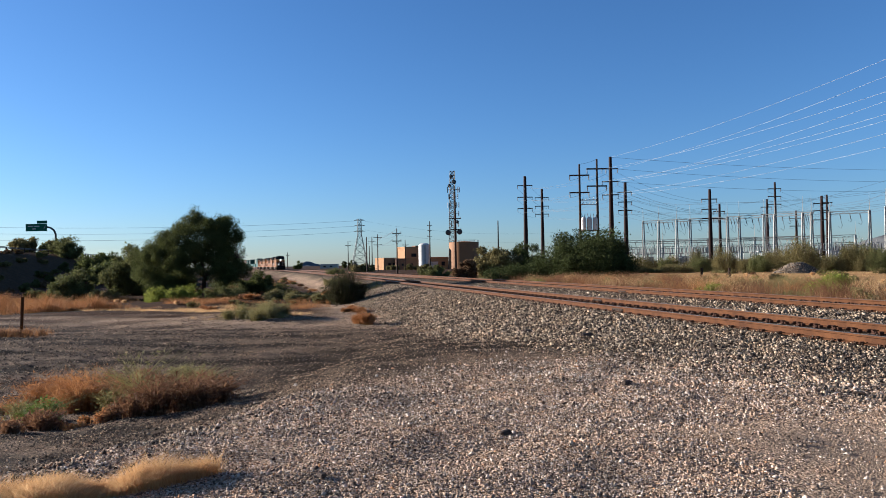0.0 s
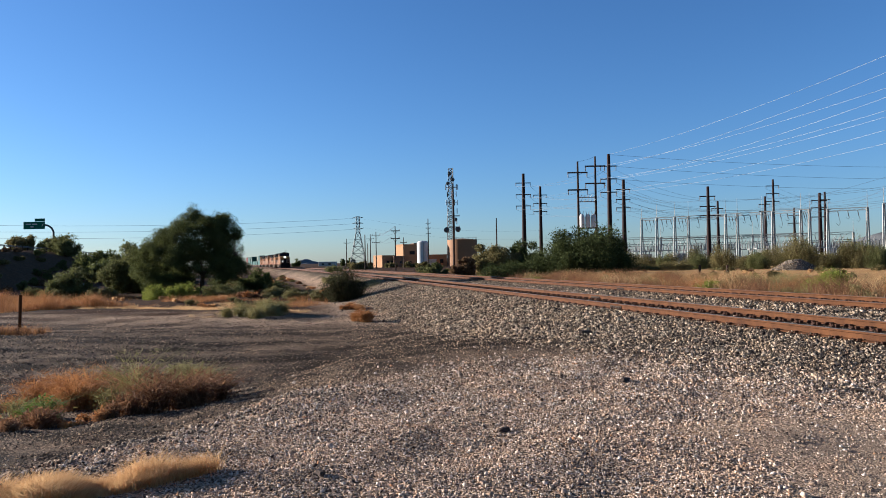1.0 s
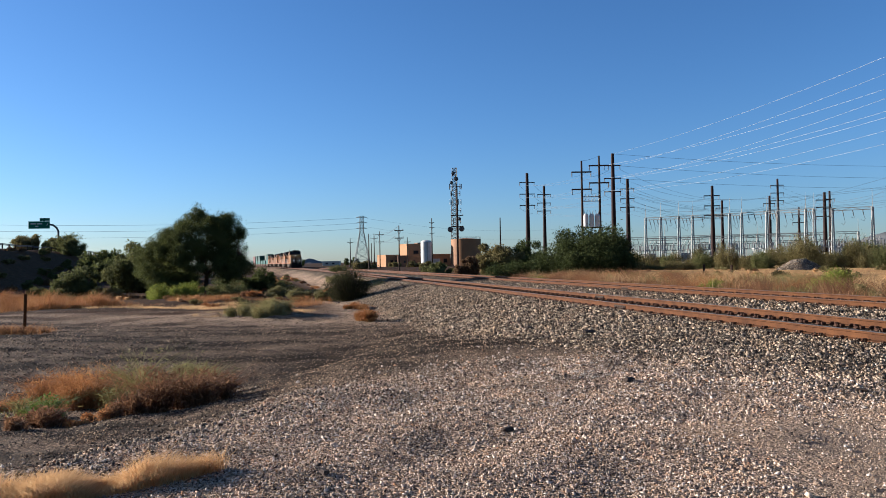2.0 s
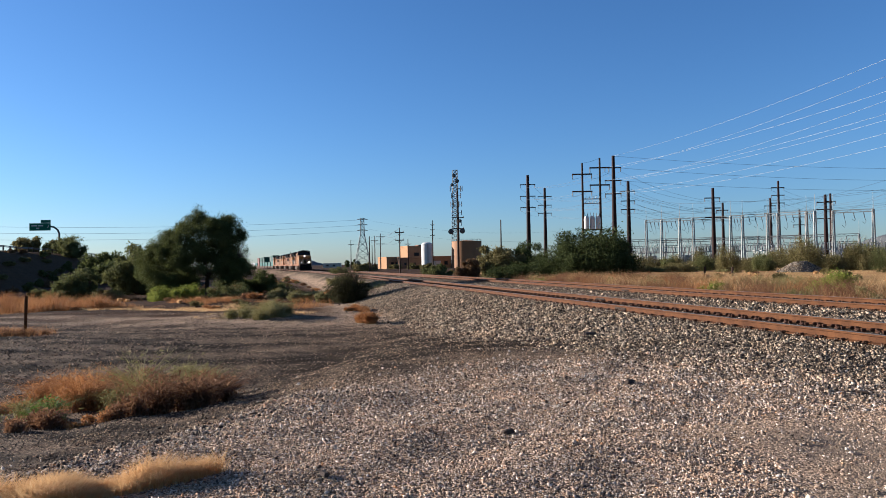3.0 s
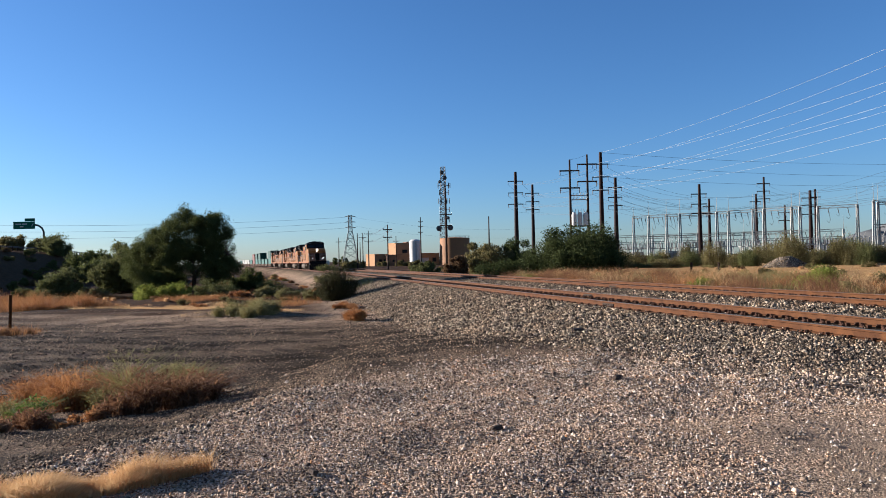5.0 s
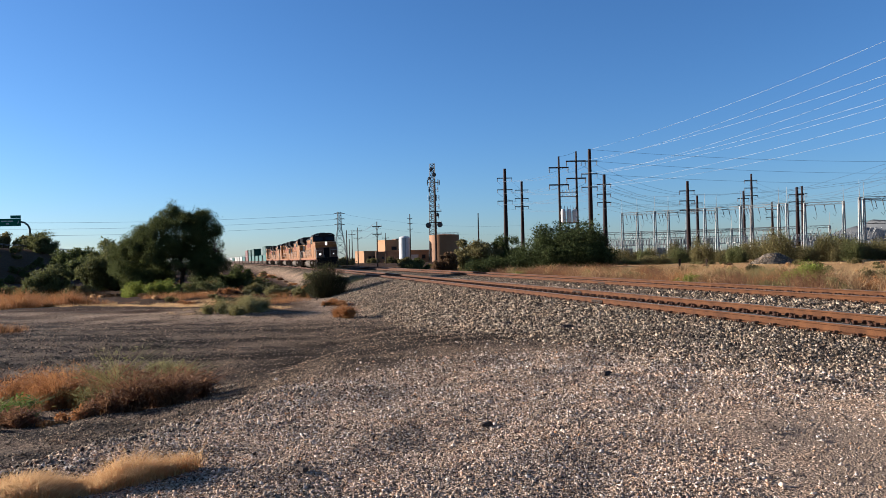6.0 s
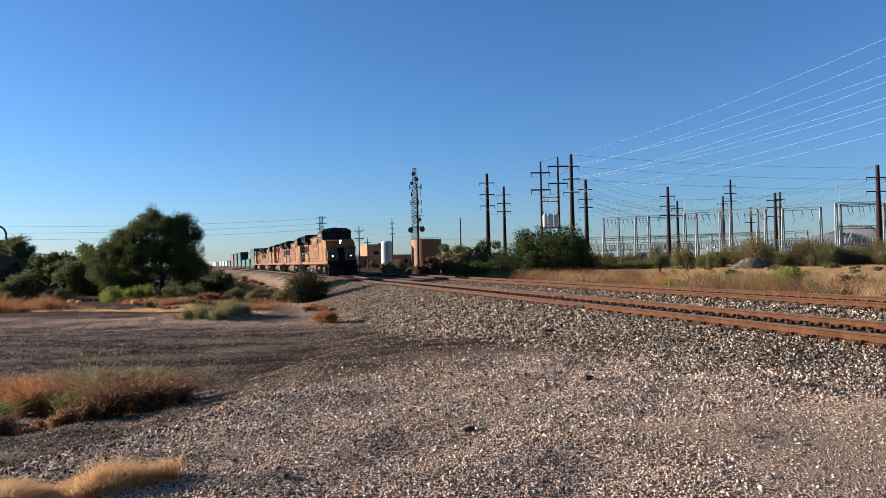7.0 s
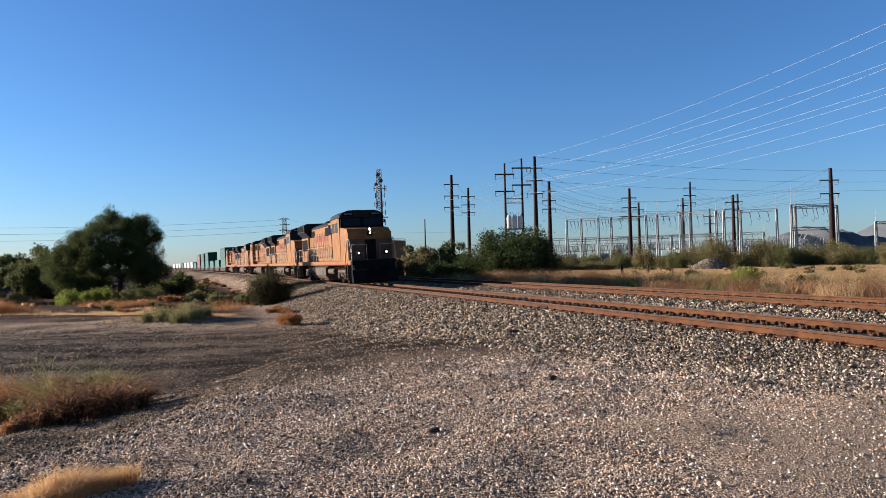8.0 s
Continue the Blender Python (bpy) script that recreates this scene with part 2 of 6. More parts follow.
# ---- mesh helpers ----
class Build:
    """Gathers vertices and faces of one part."""

    def __init__(self):
        self.v, self.f, self.s = [], [], []

    def add(self, verts, faces, smooth=False):
        n = len(self.v)
        self.v.extend(tuple(p) for p in verts)
        self.f.extend(tuple(i + n for i in f) for f in faces)
        self.s.extend([smooth] * len(faces))
        return self

    def box(self, c, size, bevel=0.0, turn=None):
        """A box with chamfered edges."""
        hx, hy, hz = (s / 2 for s in size)
        b = min(bevel, hx * 0.9, hy * 0.9, hz * 0.9)
        if b <= 0:
            vs = [(x * hx, y * hy, z * hz) for x in (-1, 1) for y in (-1, 1) for z in (-1, 1)]
            fs = [(0, 1, 3, 2), (4, 6, 7, 5), (0, 4, 5, 1), (2, 3, 7, 6), (0, 2, 6, 4), (1, 5, 7, 3)]
        else:
            vs, at = [], {}
            for x in (-1, 1):
                for y in (-1, 1):
                    for z in (-1, 1):
                        at[x, y, z] = len(vs)
                        vs += [(x * hx, y * (hy - b), z * (hz - b)), (x * (hx - b), y * hy, z * (hz - b)), (x * (hx - b), y * (hy - b), z * hz)]
            fs = []
            for s in (-1, 1):
                q = [(-1, -1), (1, -1), (1, 1), (-1, 1)][::s]
                fs.append([at[s, a, c2] for a, c2 in q])
                fs.append([at[c2, s, a] + 1 for a, c2 in q])
                fs.append([at[a, c2, s] + 2 for a, c2 in q])
            for a in (-1, 1):
                for e in (-1, 1):
                    fs.append([at[a, e, -1], at[a, e, 1], at[a, e, 1] + 1, at[a, e, -1] + 1][::a * e])
                    fs.append([at[-1, a, e] + 1, at[1, a, e] + 1, at[1, a, e] + 2, at[-1, a, e] + 2][::a * e])
                    fs.append([at[a, -1, e] + 2, at[a, 1, e] + 2, at[a, 1, e], at[a, -1, e]][::a * e])
            for (x, y, z), i in at.items():
                fs.append((i, i + 1, i + 2)[::x * y * z])
        m = turn or Matrix.Identity(3)
        return self.add([Vector(c) + m @ Vector(p) for p in vs], fs)

    def tube(self, a, b, r0, r1=None, n=8, caps=True):
        """A tapered round bar from a to b."""
        a, b, r1 = Vector(a), Vector(b), r0 if r1 is None else r1
        d = (b - a).normalized()
        u = d.orthogonal().normalized()
        w = d.cross(u)
        ring = [(u * math.cos(2 * math.pi * k / n) + w * math.sin(2 * math.pi * k / n)) for k in range(n)]
        vs = [a + e * r0 for e in ring] + [b + e * r1 for e in ring]
        self.add(vs, [(k, (k + 1) % n, n + (k + 1) % n, n + k) for k in range(n)], n > 5)
        if caps:
            self.add(vs, [tuple(range(n))[::-1], tuple(range(n, 2 * n))])
        return self

    def path(self, pts, r, n=5):
        """One unbroken round bar along pts."""
        pts = [Vector(p) for p in pts]
        rings, u = [], None
        for k, p in enumerate(pts):
            d = (pts[min(k + 1, len(pts) - 1)] - pts[max(k - 1, 0)]).normalized()
            u = d.orthogonal().normalized() if u is None else (u - d * u.dot(d)).normalized()
            w = d.cross(u)
            rings += [p + (u * math.cos(2 * math.pi * q / n) + w * math.sin(2 * math.pi * q / n)) * r for q in range(n)]
        m = len(pts)
        faces = [(i * n + q, i * n + (q + 1) % n, (i + 1) * n + (q + 1) % n, (i + 1) * n + q) for i in range(m - 1) for q in range(n)]
        return self.add(rings, faces + [tuple(range(n))[::-1], tuple(range((m - 1) * n, m * n))], n > 4)

    def turned(self, foot, top, radii, n=7):
        """A round body whose radius runs through radii from foot to top, in one skin."""
        foot, top = Vector(foot), Vector(top)
        d = (top - foot).normalized()
        u = d.orthogonal().normalized()
        w = d.cross(u)
        m = len(radii)
        vs = [foot.lerp(top, k / (m - 1)) + (u * math.cos(2 * math.pi * q / n) + w * math.sin(2 * math.pi * q / n)) * r for k, r in enumerate(radii) for q in range(n)]
        faces = [(k * n + q, k * n + (q + 1) % n, (k + 1) * n + (q + 1) % n, (k + 1) * n + q) for k in range(m - 1) for q in range(n)]
        return self.add(vs, faces + [tuple(range(n))[::-1], tuple(range((m - 1) * n, m * n))])

    def prism(self, profile, a, b, axis="y"):
        """A closed outline, in x and z (axis y) or y and z (axis x), drawn out from a to b."""
        if axis == "y":
            vs = [(p, a, q) for p, q in profile] + [(p, b, q) for p, q in profile]
        else:
            vs = [(a, p, q) for p, q in profile] + [(b, p, q) for p, q in profile]
        n = len(profile)
        return self.add(vs, [(k, (k + 1) % n, n + (k + 1) % n, n + k) for k in range(n)] + [tuple(range(n))[::-1], tuple(range(n, 2 * n))])

    def mesh(self, name):
        me = bpy.data.meshes.new(name)
        me.from_pydata(self.v, [], self.f)
        me.polygons.foreach_set("use_smooth", self.s)
        bm = bmesh.new()
        bm.from_mesh(me)
        bmesh.ops.recalc_face_normals(bm, faces=bm.faces)
        bm.to_mesh(me)
        bm.free()
        return me


def part(name, b, mat, parent=None, label=""):
    me = b if isinstance(b, bpy.types.Mesh) else b.mesh(name)
    if mat and not me.materials:
        me.materials.append(mat)
    ob = new(name, me)
    ob.parent = parent
    return tagged(ob, label)


def thing(name, m, label, category, group="", kind=""):
    ob = new(name)
    ob.matrix_basis = m
    ob.empty_display_size = 0.2
    return tagged(ob, label, category, group, kind)


def raw(name, verts, faces, mat):
    """A mesh from numpy arrays; faces all of one size."""
    me = bpy.data.meshes.new(name)
    verts, faces = np.asarray(verts, np.float32), np.asarray(faces, np.int32)
    k = faces.shape[1]
    me.vertices.add(len(verts))
    me.vertices.foreach_set("co", verts.ravel())
    me.loops.add(faces.size)
    me.loops.foreach_set("vertex_index", faces.ravel())
    me.polygons.add(len(faces))
    me.polygons.foreach_set("loop_start", np.arange(0, faces.size, k, dtype=np.int32))
    me.update(calc_edges=True)
    me.materials.append(mat)
    return me


# ---- the lie of the land ----
GAUGE, SPACING, RAIL_Z, CANT = 1.505, 6.48, 0.25, 0.05


def smooth(a):
    a = np.clip(a, 0, 1)
    return a * a * (3 - 2 * a)


def rail_x(y):
    """The near rail's line: a gentle curve to the left."""
    return 10.821 - 0.23134 * y - 0.00013 * np.maximum(y + 24.7, 0) ** 2


def rail_dx(y):
    return -0.23134 - 0.00026 * np.maximum(y + 24.7, 0)


def on_track(y, off, z=0.0):
    """A point beside the near rail, off metres to its right."""
    dx = rail_dx(y)
    n = math.sqrt(1 + dx * dx)
    return Vector((rail_x(y) + off / n, y - off * dx / n, z))


def beside(x, y):
    """Metres to the left of the near rail."""
    return (rail_x(y) - x) / np.sqrt(1 + rail_dx(y) ** 2)


def waves(x, y, step, seed):
    """Smooth random relief, about -1 to 1."""
    r = np.random.RandomState(seed)
    z = 0 * x
    for k in range(6):
        a, ph = r.uniform(0, 6.28), r.uniform(0, 6.28)
        w = 2 * math.pi / (step * r.uniform(0.6, 1.7))
        z = z + np.sin((x * math.cos(a) + y * math.sin(a)) * w + ph)
    return z / 3.5


EDGE_X = [-3.6, -2.6, -1.8, 0.6, 2.0, 6.0, 9.0]
EDGE_Y = [5.6, 7.6, 9.5, 11.6, 12.2, 13.5, 14.5]


def outside(x, y):
    """How far a place lies outside the raised gravel pad."""
    return np.maximum(y - np.interp(x, EDGE_X, EDGE_Y), -3.4 - x)


def land(x, y):
    x, y = np.asarray(x, float), np.asarray(y, float)
    d, q = beside(x, y), outside(x, y)
    step = 0.16 * smooth((-1.2 - x) / 1.5)
    low = -step * smooth(q / 0.5) - (1.0 - step) * smooth(q / (9.0 + 9.0 * smooth((x + 6.0) / 5.0))) - 0.15 * smooth((y - 30) / 60)
    low = low + 0.03 * waves(x, y, 2.5, 1) + 0.022 * waves(x, y, 0.9, 21) * smooth(q / 2) + 0.12 * waves(x, y, 14, 2) * smooth((q - 4) / 10) + 0.07 * waves(x, y, 4.5, 31) * smooth((y - 42) / 12)
    bed = 0.045 + 0 * x
    bank = smooth((d - 41) / 16) * (6.5 + 0.06 * waves(x, y, 17, 13))
    left = low + (bed - low) * (1 - np.clip((d - 0.95) / 3.9, 0, 1)) + bank
    right = -0.6 + 0.08 * waves(x, y, 9, 3) + (bed + 0.6) * (1 - np.clip((-9.0 - d) / 2.6, 0, 1))
    dip = -0.09 * smooth((-2.3 - d) / 1.2) * smooth((d + 5.7) / 1.2)
    cant = CANT * np.clip(-d / GAUGE, 0, 1) * (d > -4)
    z = np.where(d > 0.95, left, np.where(d < -9.0, right, bed + dip + cant))
    return z


def land_at(x, y):
    return float(land(np.array([x]), np.array([y]))[0])


def axis(near, step, grow, far):
    a, s = [0.0], step
    while a[-1] < far:
        if a[-1] > near:
            s *= grow
        a.append(a[-1] + s)
    return np.array(a)


def make_ground():
    xp, xn = axis(16, 0.2, 1.08, 4200), axis(16, 0.2, 1.08, 4200)
    xs = np.concatenate([-xn[:0:-1], xp])
    ys = np.concatenate([-axis(2, 0.3, 1.2, 600)[:0:-1], axis(36, 0.2, 1.05, 4200)])
    gx, gy = np.meshgrid(xs, ys)
    x, y = gx.ravel(), gy.ravel()
    z = land(x, y)
    nx, ny = len(xs), len(ys)
    i = (np.arange(ny - 1)[:, None] * nx + np.arange(nx - 1)[None, :]).ravel()
    me = raw("ground", np.c_[x, y, z], np.c_[i, i + 1, i + nx + 1, i + nx], GROUND)
    d, q = beside(x, y), outside(x, y)
    w = 0.5 * waves(x, y, 3.0, 5)
    ballast = smooth((5.4 - 2.0 * smooth((y - 50) / 15) + 1.5 * w - d) / 1.6) * smooth((d + 11.5) / 0.8) * smooth((y - 8.0 - 2 * w) / 4)
    pit = np.maximum(smooth(1.7 - np.hypot((x - 0.6) / 5.5, (y - 18.5) / 5)), 0.8 * smooth(1.7 - np.hypot((x + 15) / 10, (y - 25) / 8)))
    rut = smooth(0.5 + 0.8 * waves(x * 0.35 + y * 0.2, y * 1.3 - x * 0.25, 2.6, 41) + 0.5 * waves(x, y, 1.1, 43))
    dark = smooth((q + 2.6 * smooth((x + 2.6) / 2.2) - 0.2 + 1.2 * w) / (1.5 + 3.0 * smooth((x + 2.6) / 2.2))) * (1 - 0.8 * ballast) * smooth((34 - y - 0.35 * x + 4 * w) / 8) * smooth((x + 34 + 5 * w) / 8) * np.maximum(0.65 + 0.35 * rut, pit)
    bare = smooth((q - 4) / 4) * smooth((-x - 4 + 2 * w) / 5) * smooth((40 - y) / 6) * (1 - rut) ** 1.5 * 0.3
    dirt = smooth((d + w - 1) / 1.5) * smooth((6.8 + 0.25 * x + w - y) / 1.5) * smooth((x - 1.5 - w) / 2.5)
    far = np.maximum(smooth((d - 5.5 + 2.2 * smooth((y - 50) / 15) - w) / 3) * np.maximum(smooth((y - 34 + 5 * w) / 8), smooth((-x - 30 + 4 * w) / 6)), smooth((-11.5 + w - d) / 1.5))
    for name, val in (("ballast", ballast), ("dark", dark), ("dirt", np.maximum(dirt, bare)), ("field", far), ("bank", smooth((d - 40 + 3 * w) / 4)), ("sand", smooth((-d - 25 + 3 * w) / 4) * smooth((y - 40) / 20) * smooth((190 - y) / 40))):
        me.attributes.new(name, "FLOAT", "POINT").data.foreach_set("value", np.clip(val, 0, 1).astype(np.float32))
    me.polygons.foreach_set("use_smooth", [True] * len(me.polygons))
    tagged(new("ground", me), "stony desert ground of gravel, dark fines and dry dirt", "ground", kind="structure")


make_ground()


# ---- tracks ----
def sweep(b, outline, off, y0, y1, step, z, twist=0.0):
    """Draws an outline (across, up) along the line of the track."""
    ys = np.arange(y0, y1 + 0.01, step)
    k = len(outline)
    vs, fs = [], []
    for y in ys:
        for a, u in outline:
            vs.append(on_track(float(y), off + a, z + u + twist * a))
    for i in range(len(ys) - 1):
        for j in range(k):
            fs.append((i * k + j, i * k + (j + 1) % k, (i + 1) * k + (j + 1) % k, (i + 1) * k + j))
    return b.add(vs, fs)


WEB = [(-0.076, -0.18), (-0.076, -0.165), (-0.012, -0.145), (-0.012, -0.05), (-0.037, -0.038), (-0.037, -0.004), (0.037, -0.004), (0.037, -0.038), (0.012, -0.05), (0.012, -0.145), (0.076, -0.165), (0.076, -0.18)]
HEAD = [(-0.034, -0.0035), (-0.028, 0.0), (0.028, 0.0), (0.034, -0.0035)]


def make_track(off, label):
    track = thing("railway_track", Matrix.Identity(4), label, "railway track", kind="structure")
    for side, z in ((0.0, RAIL_Z), (GAUGE, RAIL_Z + CANT)):
        b = Build()
        for y0, y1, st in ((-40, 120, 2.0), (120, 560, 10.0)):
            sweep(b, WEB, off + side, y0, y1, st, z)
        rail = part("rail", b, RUST, track, "rust-brown steel rail")
        h = Build()
        for y0, y1, st in ((-40, 120, 2.0), (120, 560, 10.0)):
            sweep(h, HEAD, off + side, y0, y1, st, z)
        part("running_surface", h, RAIL_TOP, rail, "worn shiny rail head")
    return track


near_track = make_track(0.0, "near railway track with rust-brown rails on ballast")
far_track = make_track(SPACING, "second railway track with rust-brown rails on ballast")


# ---- plants ----
def leaf_cloud(rng, centres, radii, count, size, long=2.2, droop=0.0):
    """Many small leaf blades round the given centres."""
    count, size = int(count * 1.8), size * 0.68
    k = rng.integers(0, len(centres), count)
    v = rng.normal(size=(count, 3))
    v /= np.linalg.norm(v, axis=1)[:, None]
    pos = centres[k] + v * (radii[k] * rng.uniform(0.1, 1.0, count) ** 0.55 * rng.choice((1.0, 1.25, 1.6), count, p=(0.82, 0.13, 0.05)))[:, None] * np.array([1, 1, 0.8])
    a = rng.normal(size=(count, 3))
    a[:, 2] -= droop
    a /= np.linalg.norm(a, axis=1)[:, None]
    b = np.cross(a, rng.normal(size=(count, 3)))
    b /= np.linalg.norm(b, axis=1)[:, None]
    s = size * rng.uniform(0.6, 1.4, count)[:, None]
    a, b = a * s * long / 2, b * s / 2
    verts = np.stack([pos - a + b, pos + a, pos - a - b], 1).reshape(-1, 3)
    return verts, np.arange(3 * count).reshape(-1, 3)


def grow(rng, b, p, d, length, r, depth, tips, spread=0.6):
    """A limb with its twigs; fills tips with their ends."""
    q = p
    steps = 3
    for i in range(steps):
        d = (d + Vector(rng.normal(size=3)) * 0.16).normalized()
        e = q + d * (length / steps)
        b.tube(q, e, r * (1 - 0.22 * i), r * (1 - 0.22 * (i + 1)), 6, False)
        q = e
        if depth <= 2 and i > 0:
            tips.append(tuple(q))
    if depth == 0:
        tips.append(tuple(q))
        return
    for _ in range(3 if depth > 1 else 4):
        side = Vector(rng.normal(size=3))
        nd = (d + side * spread)
        nd.z += 0.15
        grow(rng, b, q, nd.normalized(), length * rng.uniform(0.6, 0.85), r * 0.55, depth - 1, tips, spread)


def make_tree(name, x, y, height, width, leaves, leaf, mat, label, seed, lean=(0, 0), lobes=None, category="tree", size=1.0):
    """A tree: trunk with limbs, and a crown of leaf clumps in lobes with gaps between them."""
    rng = np.random.default_rng(seed)
    tree = thing(name, pose(x, y, land_at(x, y) - 0.08), label, category)
    wood, tips = Build(), []
    trunk = Vector((lean[0], lean[1], height * 0.24))
    wood.tube((0, 0, -0.1), trunk, height * 0.026, height * 0.02, 9, False)
    for k in range(5):
        a = k * 2 * math.pi / 5 + rng.uniform(-0.4, 0.4)
        d = Vector((math.cos(a) * width / height * 0.85, math.sin(a) * width / height * 0.85, rng.uniform(0.55, 1.2)))
        grow(rng, wood, trunk, d.normalized(), height * 0.26, height * 0.014, 2, tips)
    part("trunk", wood, BARK, tree, "forked grey-brown trunk with spreading limbs")
    tips = np.array(tips)
    span = np.array([width / 2 / max(1e-3, np.percentile(np.abs(tips[:, 0]), 96)), width / 2 / max(1e-3, np.percentile(np.abs(tips[:, 1]), 96)), 1])
    cen = tips * span
    lo, hi = cen[:, 2].min(), np.percentile(cen[:, 2], 99)
    cen[:, 2] = height * 0.2 + (cen[:, 2] - lo) / (hi - lo) * height * 0.74
    if lobes is not None:
        extra = []
        for lx, ly, lz, lr, n in lobes:
            v = rng.normal(size=(n, 3))
            v /= np.linalg.norm(v, axis=1)[:, None]
            extra.append(np.array([lx, ly, lz]) + v * lr * rng.uniform(0.45, 1.0, n)[:, None])
        cen = np.concatenate(extra)
    rad = rng.uniform(0.05, 0.095, len(cen)) * height * size
    v, f = leaf_cloud(rng, cen, rad, leaves, leaf, 2.0, 0.2)
    v[:, 2] = np.maximum(v[:, 2], 0.05)
    part("crown", raw("crown", v, f, mat), None, tree, "fine-leaved crown with an uneven outline and gaps")
    return tree


def bush_meshes(rng, height, width, leaves, leaf, mat, blobs=14, fluff=1.0):
    """Stems and foliage of a rounded but ragged bush that stands on the ground."""
    wood = Build()
    cen, rad = [], []
    for _ in range(blobs):
        a, r = rng.uniform(0, 6.28), rng.uniform(0, 1) ** 0.6
        top = height * (1 - 0.45 * r * r) * rng.uniform(0.45, 0.92)
        c = Vector((math.cos(a) * r * width * 0.40, math.sin(a) * r * width * 0.40, top))
        wood.tube((c.x * 0.15, c.y * 0.15, -0.05), c, height * 0.014, height * 0.005, 5, False)
        for s in (1.0, 0.62, 0.3):
            cen.append((c.x * (0.7 + 0.3 * s) * 1.05, c.y * (0.7 + 0.3 * s) * 1.05, top * s))
            rad.append(fluff * width * rng.uniform(0.065, 0.165))
    v, f = leaf_cloud(rng, np.array(cen), np.array(rad), leaves, leaf, 2.0)
    v[:, 2] = np.abs(v[:, 2])
    return wood.mesh("branchwork"), raw("foliage", v, f, mat)


def make_bush(name, x, y, height, width, leaves, leaf, mat, label, seed, blobs=14, category="bush", group=""):
    bush = thing(name, pose(x, y, land_at(x, y) - 0.03, 0, 0, seed * 47 % 360), label, category, group)
    stems, foliage = bush_meshes(np.random.default_rng(seed), height, width, leaves, leaf, mat, blobs)
    part("branchwork", stems, BARK, bush)
    part("foliage", foliage, None, bush)
    return bush


def blades(rng, pos, height, lean, width, bend=0.5, spread=0.0):
    """Thin bent blades or stems rooted at pos (n x 3)."""
    n = len(pos)
    a = rng.uniform(0, 2 * math.pi, n)
    out = np.c_[np.cos(a), np.sin(a), 0 * a]
    h = height * rng.uniform(0.45, 1.15, n)[:, None]
    lean = lean * rng.uniform(0.2, 1.2, n)[:, None]
    side = np.c_[-np.sin(a + 0.8), np.cos(a + 0.8), 0 * a] * width * rng.uniform(0.6, 1.3, n)[:, None]
    mid = pos + out * h * lean * 0.4 + np.array([0, 0, 1]) * h * 0.6
    top = pos + out * h * lean * (1 + bend) + np.array([0, 0, 1]) * h
    verts = np.stack([pos - side, pos + side, mid + side * 0.8, mid - side * 0.8, top + side * 0.25, top - side * 0.25], 1).reshape(-1, 3)
    i = np.arange(n)[:, None] * 6
    return verts, np.concatenate([i + np.array([[0, 1, 2, 3]]), i + np.array([[3, 2, 4, 5]])])


def make_grass(name, outline, count, height, lean, width, mat, label, seed, category="grass", patch=0.0, kind="stuff"):
    """A stand of dry grass over (x, y, rx, ry, turn) ellipses."""
    rng = np.random.default_rng(seed)
    area = np.array([e[2] * e[3] for e in outline])
    k = rng.choice(len(outline), count, p=area / area.sum())
    e = np.array(outline, float)[k]
    a, r = rng.uniform(0, 6.283, count), np.sqrt(rng.uniform(0, 1, count))
    u, v = np.cos(a) * r * e[:, 2], np.sin(a) * r * e[:, 3]
    c, s = np.cos(np.radians(e[:, 4])), np.sin(np.radians(e[:, 4]))
    x, y = e[:, 0] + u * c - v * s, e[:, 1] + u * s + v * c
    if patch:
        keep = waves(x, y, patch, seed) + 0.7 * waves(x, y, patch * 0.35, seed + 9) + rng.uniform(-0.5, 0.5, count) > 0.25 + 0.8 * (r - 0.6)
        x, y = x[keep], y[keep]
    hs = height * (0.7 + 0.3 * waves(x, y, max(patch, 1.0) * 0.7, seed + 3))[:, None]
    vs, fs = blades(rng, np.c_[x, y, land(x, y) - 0.01], np.maximum(hs, height * 0.25), lean, width)
    return tagged(new(name, raw(name, vs, fs, mat)), label, category, kind=kind)


g = np.random.default_rng(77)
lobes = []
while len(lobes) < 200:
    z = g.uniform(0.9, 8.1)
    left, right = np.interp(z, (0.9, 2.1, 4.9, 5.7, 6.3, 7.1, 8.1), (-4.8, -6.0, -5.6, -4.3, -2.2, -1.7, -0.3)), np.interp(z, (0.9, 1.6, 2.7, 4.3, 6.0, 7.1, 8.1), (-1.9, 3.6, 4.1, 3.6, 3.5, 2.2, 0.3))
    x = g.uniform(left, right)
    if g.uniform() > (right - left) / 9.0 or (z < 2.3 and -0.9 < x < 1.0):
        continue
    deep = 0.5 * (right - left) * 0.75 * math.sqrt(max(0.0, 1 - ((x - (left + right) / 2) / ((right - left) / 2)) ** 2))
    lobes.append((x, g.uniform(-deep, deep), z, g.uniform(0.4, 1.0), 9))
make_tree("mesquite_tree", -22.3, 67, 8.6, 9.6, 150000, 0.075, LEAF_DARK, "tall dark green mesquite tree among roadside scrub", 3, (0.2, 0), lobes, size=0.74)
make_bush("scrub_bush", -30.2, 72, 5.2, 7.0, 20000, 0.17, LEAF_MID, "broad grey-green desert bush beside the tall tree", 11, 18)
make_bush("scrub_bush", -33.5, 66, 2.8, 4.4, 9000, 0.15, LEAF_MID, "low rounded grey-green desert bush", 12)
make_bush("scrub_bush", -18.6, 73, 2.3, 4.4, 9000, 0.13, LEAF_DARK, "low dark green desert bush under the tree", 13)
bush = make_bush("creosote_bush", -6.9, 51.0, 2.5, 3.6, 7500, 0.065, LEAF_BLACK, "dark twiggy bush at the foot of the ballast", 14, 40)
